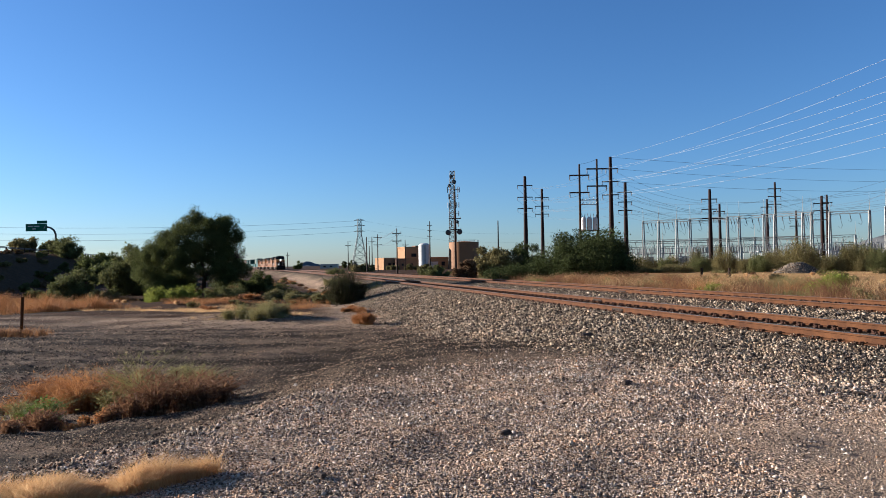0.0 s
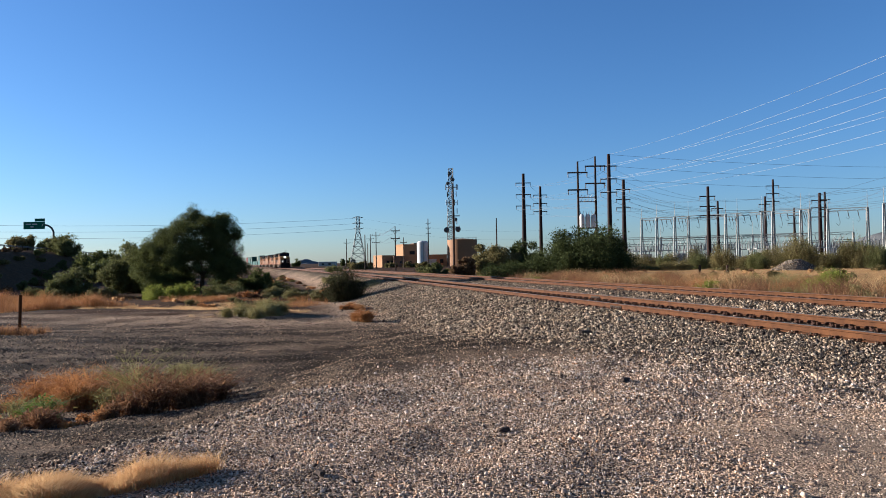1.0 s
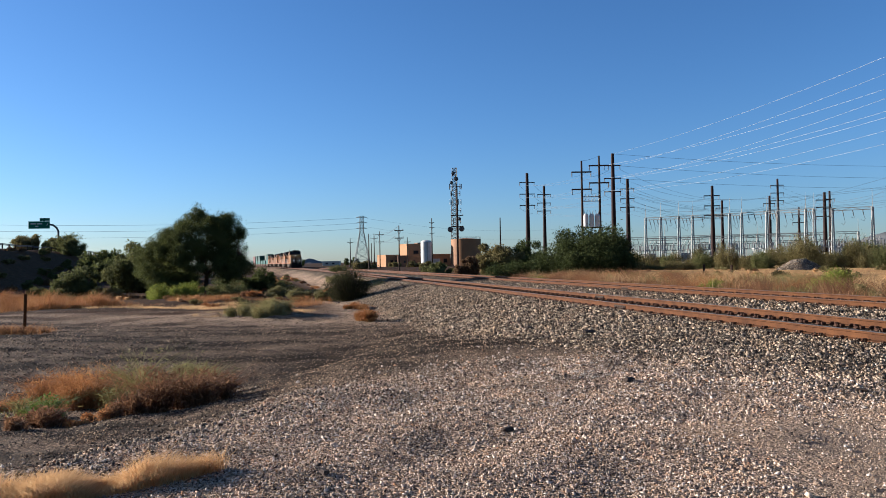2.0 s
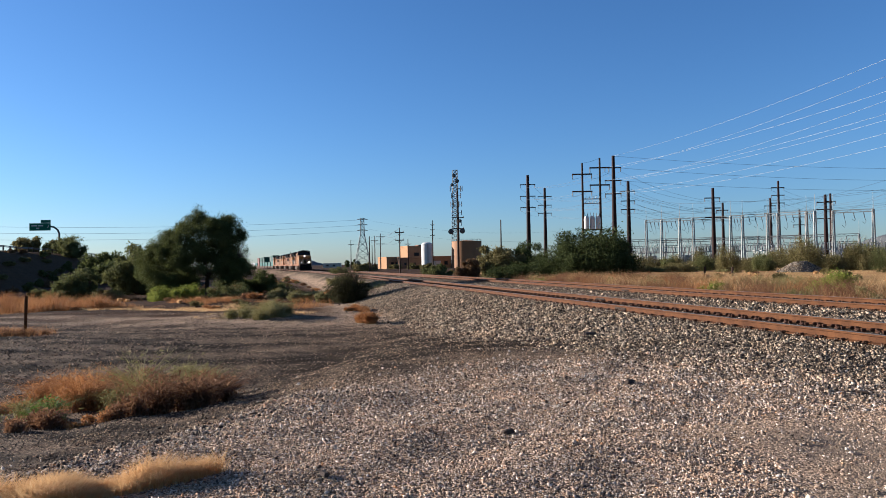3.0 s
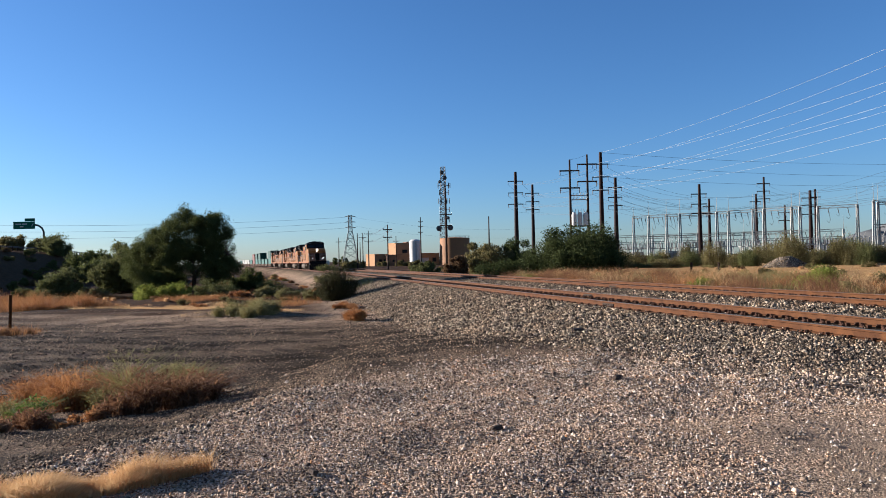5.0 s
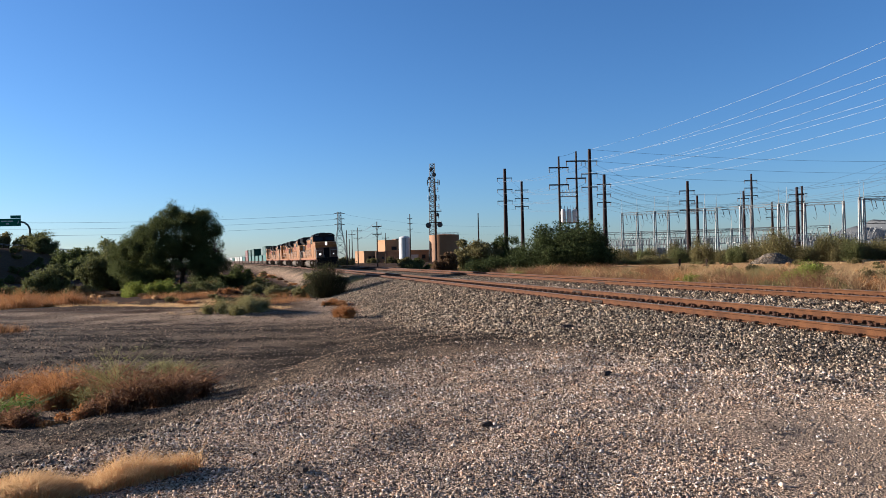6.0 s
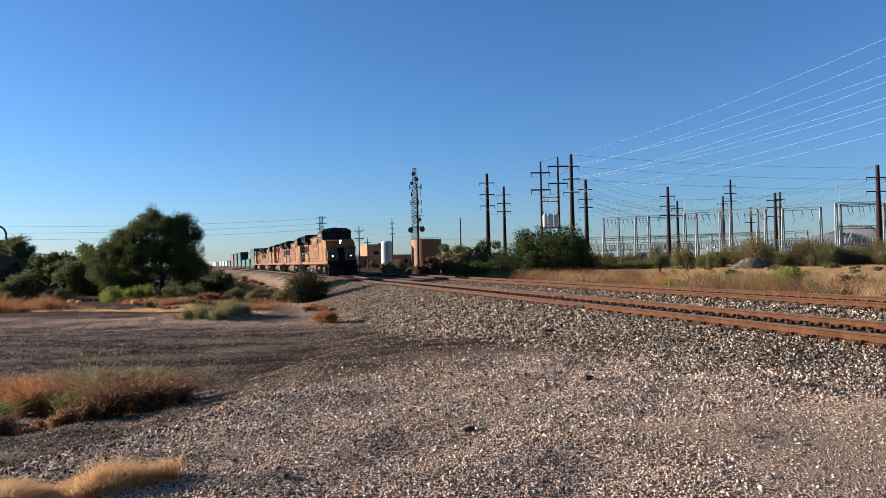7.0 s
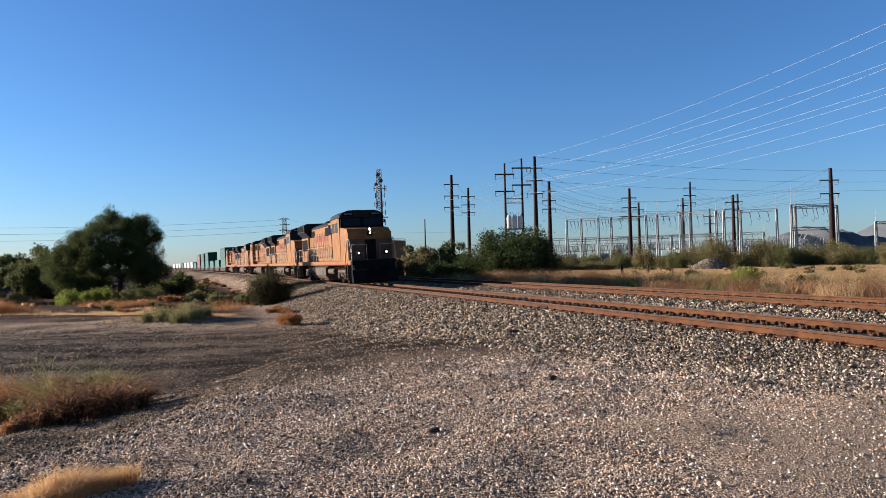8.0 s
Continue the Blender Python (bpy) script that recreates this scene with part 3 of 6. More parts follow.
g = np.random.default_rng(141)
tv, tf = blades(g, np.c_[g.normal(0, 0.45, (700, 2)), g.uniform(0.0, 0.5, 700)], 2.1, 0.62, 0.011, 0.25)
part("twig_spray", raw("twig_spray", tv, tf, LEAF_BLACK), None, bush, "thin dark outer twigs")
make_bush("thicket", 16.4, 81, 5.9, 13.0, 44000, 0.16, LEAF_THICK, "big dark green thicket across the tracks", 15, 30)
make_bush("thicket", 10.6, 93, 5.2, 5.5, 12000, 0.17, LEAF_THICK, "dark green brushwood across the tracks", 18, 20)
make_bush("thicket", 8.2, 82, 1.9, 8.5, 9000, 0.14, LEAF_THICK, "low dark thicket across the tracks", 19, 22)
make_bush("thicket", 6.4, 92, 4.8, 7.6, 18000, 0.17, LEAF_OLIVE, "tall rust-tinged brushwood across the tracks", 16, 18)
make_bush("thicket", 3.0, 90, 3.4, 4.0, 9000, 0.16, LEAF_BROWN, "low dry brown brushwood across the tracks", 17, 12)

# ---- train: locomotives ----
SPEED, HEAD_START = 26.387, 251.6
ARC_Y = np.arange(-60.0, 900.0, 0.5)
ARC_S = np.concatenate([[0], np.cumsum(np.sqrt(0.25 + np.diff(rail_x(ARC_Y)) ** 2))])
ARC_S = ARC_S - np.interp(6.0, ARC_Y, ARC_S)


def place_on_track(s, wheelbase):
    """The pose of a vehicle whose middle is s metres along the near track, heading towards small s."""
    def at(q):
        p = on_track(float(np.interp(q, ARC_S, ARC_Y)), GAUGE / 2)
        return p
    f, r = at(s - wheelbase / 2), at(s + wheelbase / 2)
    d = f - r
    c = (f + r) / 2
    return pose(c.x, c.y, RAIL_Z + CANT / 2, math.degrees(math.asin(CANT / GAUGE)), 0, math.degrees(math.atan2(d.y, d.x)))


TIMES = [0.5 * k for k in range(17)]
moving = []


def ride(ob, behind, wheelbase, extra=None):
    """Notes a vehicle, its middle so many metres behind the train's head."""
    moving.append((ob, behind, wheelbase, extra or Matrix.Identity(4)))


def wheelset(parent, x, r=0.53):
    for s in (-1, 1):
        part("wheel", Build().turned((x, s * 0.68, r), (x, s * 0.83, r), (r + 0.025, r + 0.02, r, r, r, r - 0.03), 20), BLACK, parent)
    part("axle", Build().turned((x, -0.7, r), (x, 0.7, r), (0.09, 0.09, 0.09), 8), BLACK, parent)


def bogie(parent, x, wheels, r=0.53, mat=None):
    b = Build()
    span = max(wheels) - min(wheels)
    for s in (-1, 1):
        y = s * 1.0
        b.box((x, y, 0.86), (span + 0.9, 0.16, 0.22), 0.04)
        for w in wheels:
            b.box((x + w, y, 0.55), (0.42, 0.24, 0.40), 0.05)
            b.tube((x + w, y, 0.53), (x + w, y + s * 0.16, 0.53), 0.13, 0.11, 10)
        for a, c in zip(wheels, wheels[1:]):
            m = x + (a + c) / 2
            b.box((m, y, 0.66), (0.5, 0.2, 0.28), 0.04)
            for q in (-0.16, 0, 0.16):
                b.tube((m + q, y + s * 0.06, 0.5), (m + q, y + s * 0.06, 0.8), 0.06, 0.06, 8)
    b.box((x, 0, 0.9), (0.6, 2.0, 0.24), 0.04)
    bg = part("bogie", b, mat or TRUCK_GREY, parent, "dusty grey bogie frame")
    for w in wheels:
        wheelset(bg, x + w, r)
    return bg


def make_locomotive(label):
    loco = thing("locomotive", Matrix.Identity(4), label, "locomotive", "locomotives of the train")
    b = Build()
    b.box((0, 0, 1.43), (21.4, 3.0, 0.30), 0.04)
    b.box((0, 0, 1.2), (19.6, 1.6, 0.3), 0.05)
    part("underframe", b, YELLOW, loco, "yellow side sill")
    b = Build()
    for s in (-1, 1):
        b.box((0, s * 1.506, 1.33), (21.3, 0.012, 0.06), 0.0)
    part("sill_stripe", b, RED_PAINT, loco, "red reflective stripe")
    b = Build()
    prof = [(-1.45, 1.1), (-1.45, 0.55), (-1.25, 0.30), (-0.9, 0.22), (0.9, 0.22), (1.25, 0.30), (1.45, 0.55), (1.45, 1.1), (1.2, 1.22), (-1.2, 1.22)]
    b.prism(prof, -3.6, 2.0, "x")
    for s in (-1, 1):
        b.tube((2.3, s * 1.15, 0.85), (4.3, s * 1.15, 0.85), 0.2, 0.2, 12)
        b.box((0.9, s * 1.46, 0.75), (0.25, 0.06, 0.3), 0.02)
    part("fuel_tank", b, TRUCK_GREY, loco, "dusty grey fuel tank")
    bogie(loco, 6.9, (-1.85, 0.0, 1.85))
    bogie(loco, -6.9, (-1.85, 0.0, 1.85))
    # hood
    b = Build()
    b.box((-1.0, 0, 2.9), (12.0, 1.9, 2.65), 0.05)
    for k in range(15):
        x = -6.6 + k * 0.76
        for s in (-1, 1):
            b.box((x, s * 0.957, 2.75), (0.66, 0.02, 1.75), 0.008)
    part("engine_hood", b, YELLOW, loco, "yellow engine hood with doors")
    for k in range(15):
        x = -6.6 + k * 0.76
        for s in (-1, 1):
            part("door_latch", Build().box((x + 0.22, s * 0.972, 2.7), (0.05, 0.02, 0.14), 0.004), BLACK, loco)
    b = Build()
    prof = [(-0.98, 4.1), (-0.98, 4.2), (-0.7, 4.38), (0.7, 4.38), (0.98, 4.2), (0.98, 4.1)]
    b.prism(prof, -7.0, 4.9, "x")
    for x in (-4.2, -1.6, 1.0):
        b.tube((x, 0, 4.36), (x, 0, 4.46), 0.48, 0.48, 16)
    b.box((2.9, 0, 4.42), (1.6, 1.2, 0.16), 0.04)
    part("hood_roof", b, ROOF_GREY, loco, "sooty grey roof")
    b = Build()
    b.box((-3.2, 0, 4.5), (0.9, 0.45, 0.3), 0.05)
    part("exhaust_stack", b, BLACK, loco)
    # radiators at the rear, wider than the hood
    b = Build()
    b.box((-8.9, 0, 2.6), (3.4, 2.2, 2.05), 0.05)
    part("radiator_cabin", b, YELLOW, loco, "yellow radiator compartment")
    for s in (-1, 1):
        part("intake_grille", Build().box((-8.9, s * 1.11, 2.95), (2.8, 0.03, 0.9), 0.005), BLACK, loco)
        part("hood_grille", Build().box((-5.6, s * 0.975, 3.75), (1.9, 0.03, 0.5), 0.005), BLACK, loco)
        part("hood_grille", Build().box((0.9, s * 0.975, 3.7), (1.5, 0.03, 0.6), 0.005), BLACK, loco)
        part("cab_door", Build().box((5.3, s * 1.53, 2.75), (0.12, 0.03, 2.0), 0.005), BLACK, loco)
        for k in range(16):
            part("door_seam", Build().box((-6.98 + k * 0.76, s * 0.966, 2.75), (0.035, 0.02, 1.9), 0.0), DARK_BROWN, loco)
    b = Build()
    wing = [(-1.55, 4.55), (-1.55, 4.0), (-1.1, 3.55), (1.1, 3.55), (1.55, 4.0), (1.55, 4.55), (1.3, 4.66), (-1.3, 4.66)]
    b.prism(wing, -9.8, -6.2, "x")
    part("radiator_wing", b, ROOF_GREY, loco, "flared grey radiator wings")
    for s in (-1, 1):
        for k in range(7):
            part("radiator_grille", Build().box((-9.4 + k * 0.45, s * 1.56, 4.28), (0.36, 0.03, 0.42), 0.005), BLACK, loco)
    # blower and dynamic brake boxes behind the cab
    b = Build()
    b.box((3.6, 0, 3.1), (2.6, 2.3, 2.3), 0.06)
    part("equipment_cabinet", b, YELLOW, loco, "yellow equipment cabinet")
    for s in (-1, 1):
        for k in range(4):
            part("air_grille", Build().box((2.7 + k * 0.58, s * 1.165, 3.75), (0.48, 0.03, 0.7), 0.005), BLACK, loco)
    # cab and nose
    b = Build()
    b.prism([(-1.52, 1.58), (-1.52, 4.2), (-1.44, 4.4), (1.44, 4.4), (1.52, 4.2), (1.52, 1.58)], 5.1, 7.9, "x")
    part("cab", b, YELLOW, loco, "yellow wide cab")
    b = Build()
    b.prism([(-1.54, 4.28), (-1.4, 4.54), (-0.9, 4.74), (0.9, 4.74), (1.4, 4.54), (1.54, 4.28)], 4.9, 8.12, "x")
    b.box((6.2, 0, 4.78), (0.9, 0.7, 0.14), 0.04)
    part("cab_roof", b, ROOF_GREY, loco, "dark grey cab roof")
    b = Build()
    b.add([(7.92, -1.5, 3.6), (7.92, 1.5, 3.6), (7.92, 1.5, 4.5), (7.92, -1.5, 4.5), (8.16, -1.46, 3.66), (8.16, 1.46, 3.66), (7.98, 1.4, 4.5), (7.98, -1.4, 4.5)],
          [(4, 5, 6, 7), (0, 4, 7, 3), (1, 2, 6, 5), (0, 1, 5, 4), (3, 7, 6, 2)])
    part("windshield_surround", b, BLACK, loco, "black windshield surround")
    for y in (-0.72, 0.72):
        w = Build()
        w.box((8.11, y, 4.0), (0.03, 1.2, 0.5), 0.01, Matrix.Rotation(-0.21, 3, "Y"))
        part("windshield", w, GLASS_DARK, loco)
    for s in (-1, 1):
        for x in (5.95, 7.0):
            w = Build()
            w.box((x, s * 1.525, 3.7), (0.8, 0.03, 0.62), 0.01)
            part("side_window", w, GLASS_DARK, loco)
    b = Build()
    vs = [(7.9, -1.5, 1.58), (10.0, -1.46, 1.58), (10.05, -1.44, 3.2), (9.6, -1.4, 3.5), (7.9, -1.48, 3.68)]
    n = len(vs)
    vs = vs + [(x, -y, z) for x, y, z in vs]
    b.add(vs, [tuple(range(n)), tuple(range(2 * n - 1, n - 1, -1))] + [(k, n + k, n + (k + 1) % n, (k + 1) % n) for k in range(n)])
    part("nose", b, YELLOW, loco, "yellow full-width nose")
    # lower nose front, a darker brown than the yellow above
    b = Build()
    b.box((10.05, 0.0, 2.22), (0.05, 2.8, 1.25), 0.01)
    part("nose_panel", b, DARK_BROWN, loco, "dark brown lower nose panel")
    b = Build()
    b.box((10.085, 0.0, 2.2), (0.03, 0.72, 1.2), 0.01)
    part("nose_door", b, BLACK, loco)
    b = Build()
    b.box((10.03, 0.0, 3.3), (0.16, 0.34, 0.52), 0.04, Matrix.Rotation(-0.25, 3, "Y"))
    housing = part("headlight_housing", b, BLACK, loco)
    for dz in (-0.12, 0.12):
        l = Build()
        l.tube((10.09, 0, 3.31 + dz), (10.145, 0, 3.3 + dz), 0.07, 0.055, 12)
        part("headlight", l, LAMP, housing, "burning headlight")
    for s in (-1, 1):
        h = Build()
        h.box((10.45, s * 0.9, 2.0), (0.22, 0.28, 0.28), 0.04)
        d = part("ditch_light_housing", h, BLACK, loco)
        l = Build()
        l.tube((10.55, s * 0.9, 2.0), (10.6, s * 0.9, 2.0), 0.05, 0.04, 12)
        part("ditch_light", l, LAMP, d, "burning ditch light")
        m = Build()
        m.box((8.13, s * 0.92, 4.5), (0.06, 0.62, 0.2), 0.01)
        nb = part("number_board", m, BLACK, loco)
        for k in range(4):
            part("number_bar", Build().box((8.164, s * 0.92 - 0.2 + 0.135 * k, 4.5), (0.006, 0.06, 0.1), 0.0), SILVER, nb, "pale bar")
    b = Build()
    b.box((10.5, 0, 1.43), (0.7, 2.9, 0.3), 0.05)
    b.box((10.85, 0, 1.15), (0.12, 2.6, 0.35), 0.04)
    part("front_platform", b, BLACK, loco)
    b = Build()
    plow = [(10.6, 1.0), (10.9, 0.95), (11.15, 0.3), (11.05, 0.12), (10.6, 0.2)]
    b.prism(plow, -1.45, 1.45, "y")
    part("snow_plough", b, BLACK, loco, "black pilot plough")
    for e in (-1, 1):
        c = Build()
        c.box((e * 11.1, 0, 0.95), (0.7, 0.28, 0.3), 0.05)
        c.box((e * 11.4, 0.1, 0.95), (0.25, 0.2, 0.36), 0.05)
        for q in (-0.5, -0.35, 0.4, 0.55):
            c.path([(e * 10.9, q, 1.1), (e * 11.15, q * 1.05, 0.75), (e * 11.1, q, 0.45)], 0.03, 5)
        part("coupler", c, BLACK, loco)
    # steps and handrails
    for s in (-1, 1):
        for x0, ex in ((9.6, 1), (-10.0, -1)):
            for k in range(4):
                st = Build().box((x0, s * (1.28 + 0.03 * k), 0.42 + 0.27 * (3 - k)), (0.62, 0.26, 0.035), 0.005)
                part("step", st, TRUCK_GREY, loco)
            for dx in (-0.33, 0.33):
                part("step_bracket", Build().box((x0 + dx, s * 1.4, 0.85), (0.04, 0.3, 1.1), 0.01), TRUCK_GREY, loco)
        r = Build()
        xs = [-9.9 + 1.42 * k for k in range(11)]
        for x in xs:
            r.tube((x, s * 1.48, 1.5), (x, s * 1.48, 2.6), 0.015, 0.015, 5)
        r.path([(xs[0], s * 1.48, 2.6), (xs[-1], s * 1.48, 2.6)], 0.016)
        r.path([(xs[0], s * 1.48, 2.05), (xs[-1], s * 1.48, 2.05)], 0.012)
        part("side_handrail", r, SILVER, loco, "pale handrail")
        r = Build()
        r.path([(9.3, s * 1.5, 1.2), (9.3, s * 1.5, 1.9), (10.0, s * 1.49, 2.85), (10.35, s * 1.45, 2.85), (10.8, s * 1.42, 1.9), (10.8, s * 1.42, 0.5)], 0.03)
        part("front_handrail", r, SILVER, loco, "pale handrail")
        r = Build()
        r.path([(10.75, s * 1.4, 1.5), (10.75, s * 1.4, 2.5), (10.75, s * 0.45, 2.5), (10.75, s * 0.42, 1.55)], 0.018)
        part("platform_rail", r, SILVER, loco, "pale handrail")
    # lettering on the hood as plain bars
    for s in (-1, 1):
        for k in range(10):
            part("lettering_bar", Build().box((-4.6 + 0.62 * k + (0.5 if k > 4 else 0), s * 0.974, 3.3), (0.34, 0.01, 0.5), 0.0), RED_PAINT, loco)
    return loco


LOCO_LEN = 22.75
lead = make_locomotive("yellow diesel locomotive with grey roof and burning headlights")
for o in lead.children_recursive:
    for vert in o.data.vertices:
        if vert.co.z > 1.3:
            vert.co.z = 1.3 + (vert.co.z - 1.3) * 1.05
locos = [lead]
for k in range(1, 5):
    ob = copy_thing(lead, Matrix.Identity(4))
    tagged(ob, "yellow diesel locomotive with grey roof, hauling behind the first")
    for o in ob.children_recursive:
        if o.data and o.data.materials and o.data.materials[0] == LAMP:
            o.data = o.data.copy()
            o.data.materials[0] = GLASS_DARK
            o["label"] = "unlit lamp"
    locos.append(ob)
for k, (ob, turn) in enumerate(zip(locos, (0, 0, 180, 0, 180))):
    ride(ob, 11.3 + LOCO_LEN * k, 13.8, pose(0, 0, 0, 0, 0, turn))


# ---- train: well cars and containers ----
def make_well_car():
    car = thing("well_car", Matrix.Identity(4), "dusty brown well car of the freight train", "freight car", "well cars of the train")
    b = Build()
    for s in (-1, 1):
        b.box((0, s * 1.36, 0.78), (12.9, 0.12, 0.75), 0.03)
        for k in range(9):
            b.box((-5.6 + 1.4 * k, s * 1.44, 0.76), (0.12, 0.06, 0.7), 0.01)
    b.box((0, 0, 0.38), (12.6, 2.6, 0.1), 0.02)
    part("well", b, WELL_PAINT, car, "brown side sills")
    for e in (-1, 1):
        d = Build()
        d.box((e * 7.4, 0, 1.12), (2.2, 2.5, 0.22), 0.04)
        d.box((e * 6.55, 0, 0.85), (0.3, 2.7, 0.7), 0.04)
        d.box((e * 8.6, 0, 0.9), (0.7, 0.3, 0.3), 0.04)
        for q in (-1.1, 1.1):
            d.path([(e * 8.3, q, 1.2), (e * 8.3, q, 1.9), (e * 7.2, q, 1.9), (e * 7.2, q, 1.2)], 0.025)
        part("end_platform", d, WELL_PAINT, car)
        bogie(car, e * 7.5, (-0.88, 0.88), 0.45, BLACK)
    return car


def make_container(mat, label, high=2.75):
    box = thing("container", Matrix.Identity(4), label, "shipping container", "containers on the train")
    b = Build()
    n, L, w = 36, 11.9, 1.2
    for s in (-1, 1):
        vs, fs = [], []
        for k in range(n * 4 + 1):
            x = -L / 2 + L * k / (n * 4)
            y = s * (w if (k % 4) in (0, 1) else w - 0.036)
            vs += [(x, y, 0.12), (x, y, high - 0.1)]
        fs = [(2 * k, 2 * k + 2, 2 * k + 3, 2 * k + 1) for k in range(n * 4)]
        b.add(vs, fs)
    b.box((0, 0, high - 0.06), (L, 2.34, 0.05), 0.01)
    b.box((0, 0, 0.12), (L, 2.34, 0.08), 0.01)
    b.box((L / 2 + 0.04, 0, high / 2), (0.05, 2.34, high - 0.2), 0.0)
    part("shell", b, mat, box, "corrugated steel sides")
    f = Build()
    for s in (-1, 1):
        f.box((0, s * 1.19, high - 0.06), (12.1, 0.09, 0.12), 0.01)
        f.box((0, s * 1.19, 0.08), (12.1, 0.09, 0.16), 0.01)
        for e in (-1, 1):
            f.box((e * 6.05, s * 1.15, high / 2), (0.13, 0.16, high), 0.015)
    for e in (-1, 1):
        f.box((e * 6.05, 0, high - 0.06), (0.12, 2.3, 0.12), 0.01)
        f.box((e * 6.05, 0, 0.08), (0.12, 2.3, 0.16), 0.01)
    part("corner_frame", f, mat, box)
    for s in (-1, 1):
        d = Build()
        d.box((-6.04, s * 0.56, high / 2), (0.06, 1.08, high - 0.25), 0.01)
        door = part("door", d, mat, box)
        r = Build()
        for q in (0.3, 0.8):
            r.tube((-6.09, s * q, 0.2), (-6.09, s * q, high - 0.2), 0.02, 0.02, 6)
        part("locking_bar", r, GALV, door)
    return box


CAR_LEN = 17.6
FIRST_CAR = 5 * LOCO_LEN + 0.6 + CAR_LEN / 2
car = make_well_car()
boxes = {"green": make_container(GREEN_BOX, "dark green corrugated shipping container on the train", 2.5),
         "teal": make_container(TEAL_BOX, "pale teal corrugated shipping container on the train", 2.45),
         "red": make_container(RED_BOX, "oxide red corrugated shipping container on the train", 2.5),
         "cream": make_container(CREAM_BOX, "cream corrugated shipping container on the train", 2.7)}
LOADS = [("teal", "green"), ("teal",), ("teal",), ("teal", "green"), ("teal", "green"), ("red", "red"), ("teal",), ("cream",), ("cream",), ("cream",), ("teal",), ("cream",), ("cream",), ("cream",)]
used = set()
for k, load in enumerate(LOADS):
    c = car if k == 0 else copy_thing(car, Matrix.Identity(4))
    ride(c, FIRST_CAR + CAR_LEN * k, 15.0)
    z = 0.44
    for kind in load:
        o = boxes[kind] if kind not in used else copy_thing(boxes[kind], Matrix.Identity(4))
        used.add(kind)
        ride(o, FIRST_CAR + CAR_LEN * k, 15.0, pose(0, 0, z))
        z += {"teal": 2.47, "cream": 2.72}.get(kind, 2.52)


# ---- scrub and weeds on the near side ----
def make_weed(name, x, y, height, width, count, mat, label, seed, lean=0.8, thick=0.006, depth=None, category="weed"):
    """A weed or tuft: thin stems that fan out from many roots."""
    rng = np.random.default_rng(seed)
    a, r = rng.uniform(0, 6.283, count), np.sqrt(rng.uniform(0, 1, count))
    px, py = np.cos(a) * r * width / 2, np.sin(a) * r * (depth or width) / 2
    n = max(5, int(7 * width))
    own = rng.integers(0, n, count)
    scale = rng.uniform(0.35, 1.2, n)
    cx, cy, cr = px[:n], py[:n], r[:n]
    top = height * scale * (1.0 - 0.4 * cr * cr)
    px, py = cx[own] + rng.normal(0, 0.045 * width, count), cy[own] + rng.normal(0, 0.045 * width, count)
    z = land(px + x, py + y) - land_at(x, y)
    v, f = blades(rng, np.c_[px, py, z - 0.01], top[own][:, None], lean, thick, 0.6)
    cen = np.c_[cx, cy, top * 0.5 + land(cx + x, cy + y) - land_at(x, y)]
    lv, lf = leaf_cloud(rng, cen, np.maximum(top * 0.75, 0.05), int(count * 0.75), thick * 5.5, 3.4)
    lv[:, 2] = np.maximum(lv[:, 2], cen[:, 2].min() - height * 0.5)
    w = thing(name, pose(x, y, land_at(x, y)), label, category)
    part("stem_clump", raw("stem_clump", v, f, mat), None, w)
    part("leaf_clump", raw("leaf_clump", lv, lf, mat), None, w)
    return w


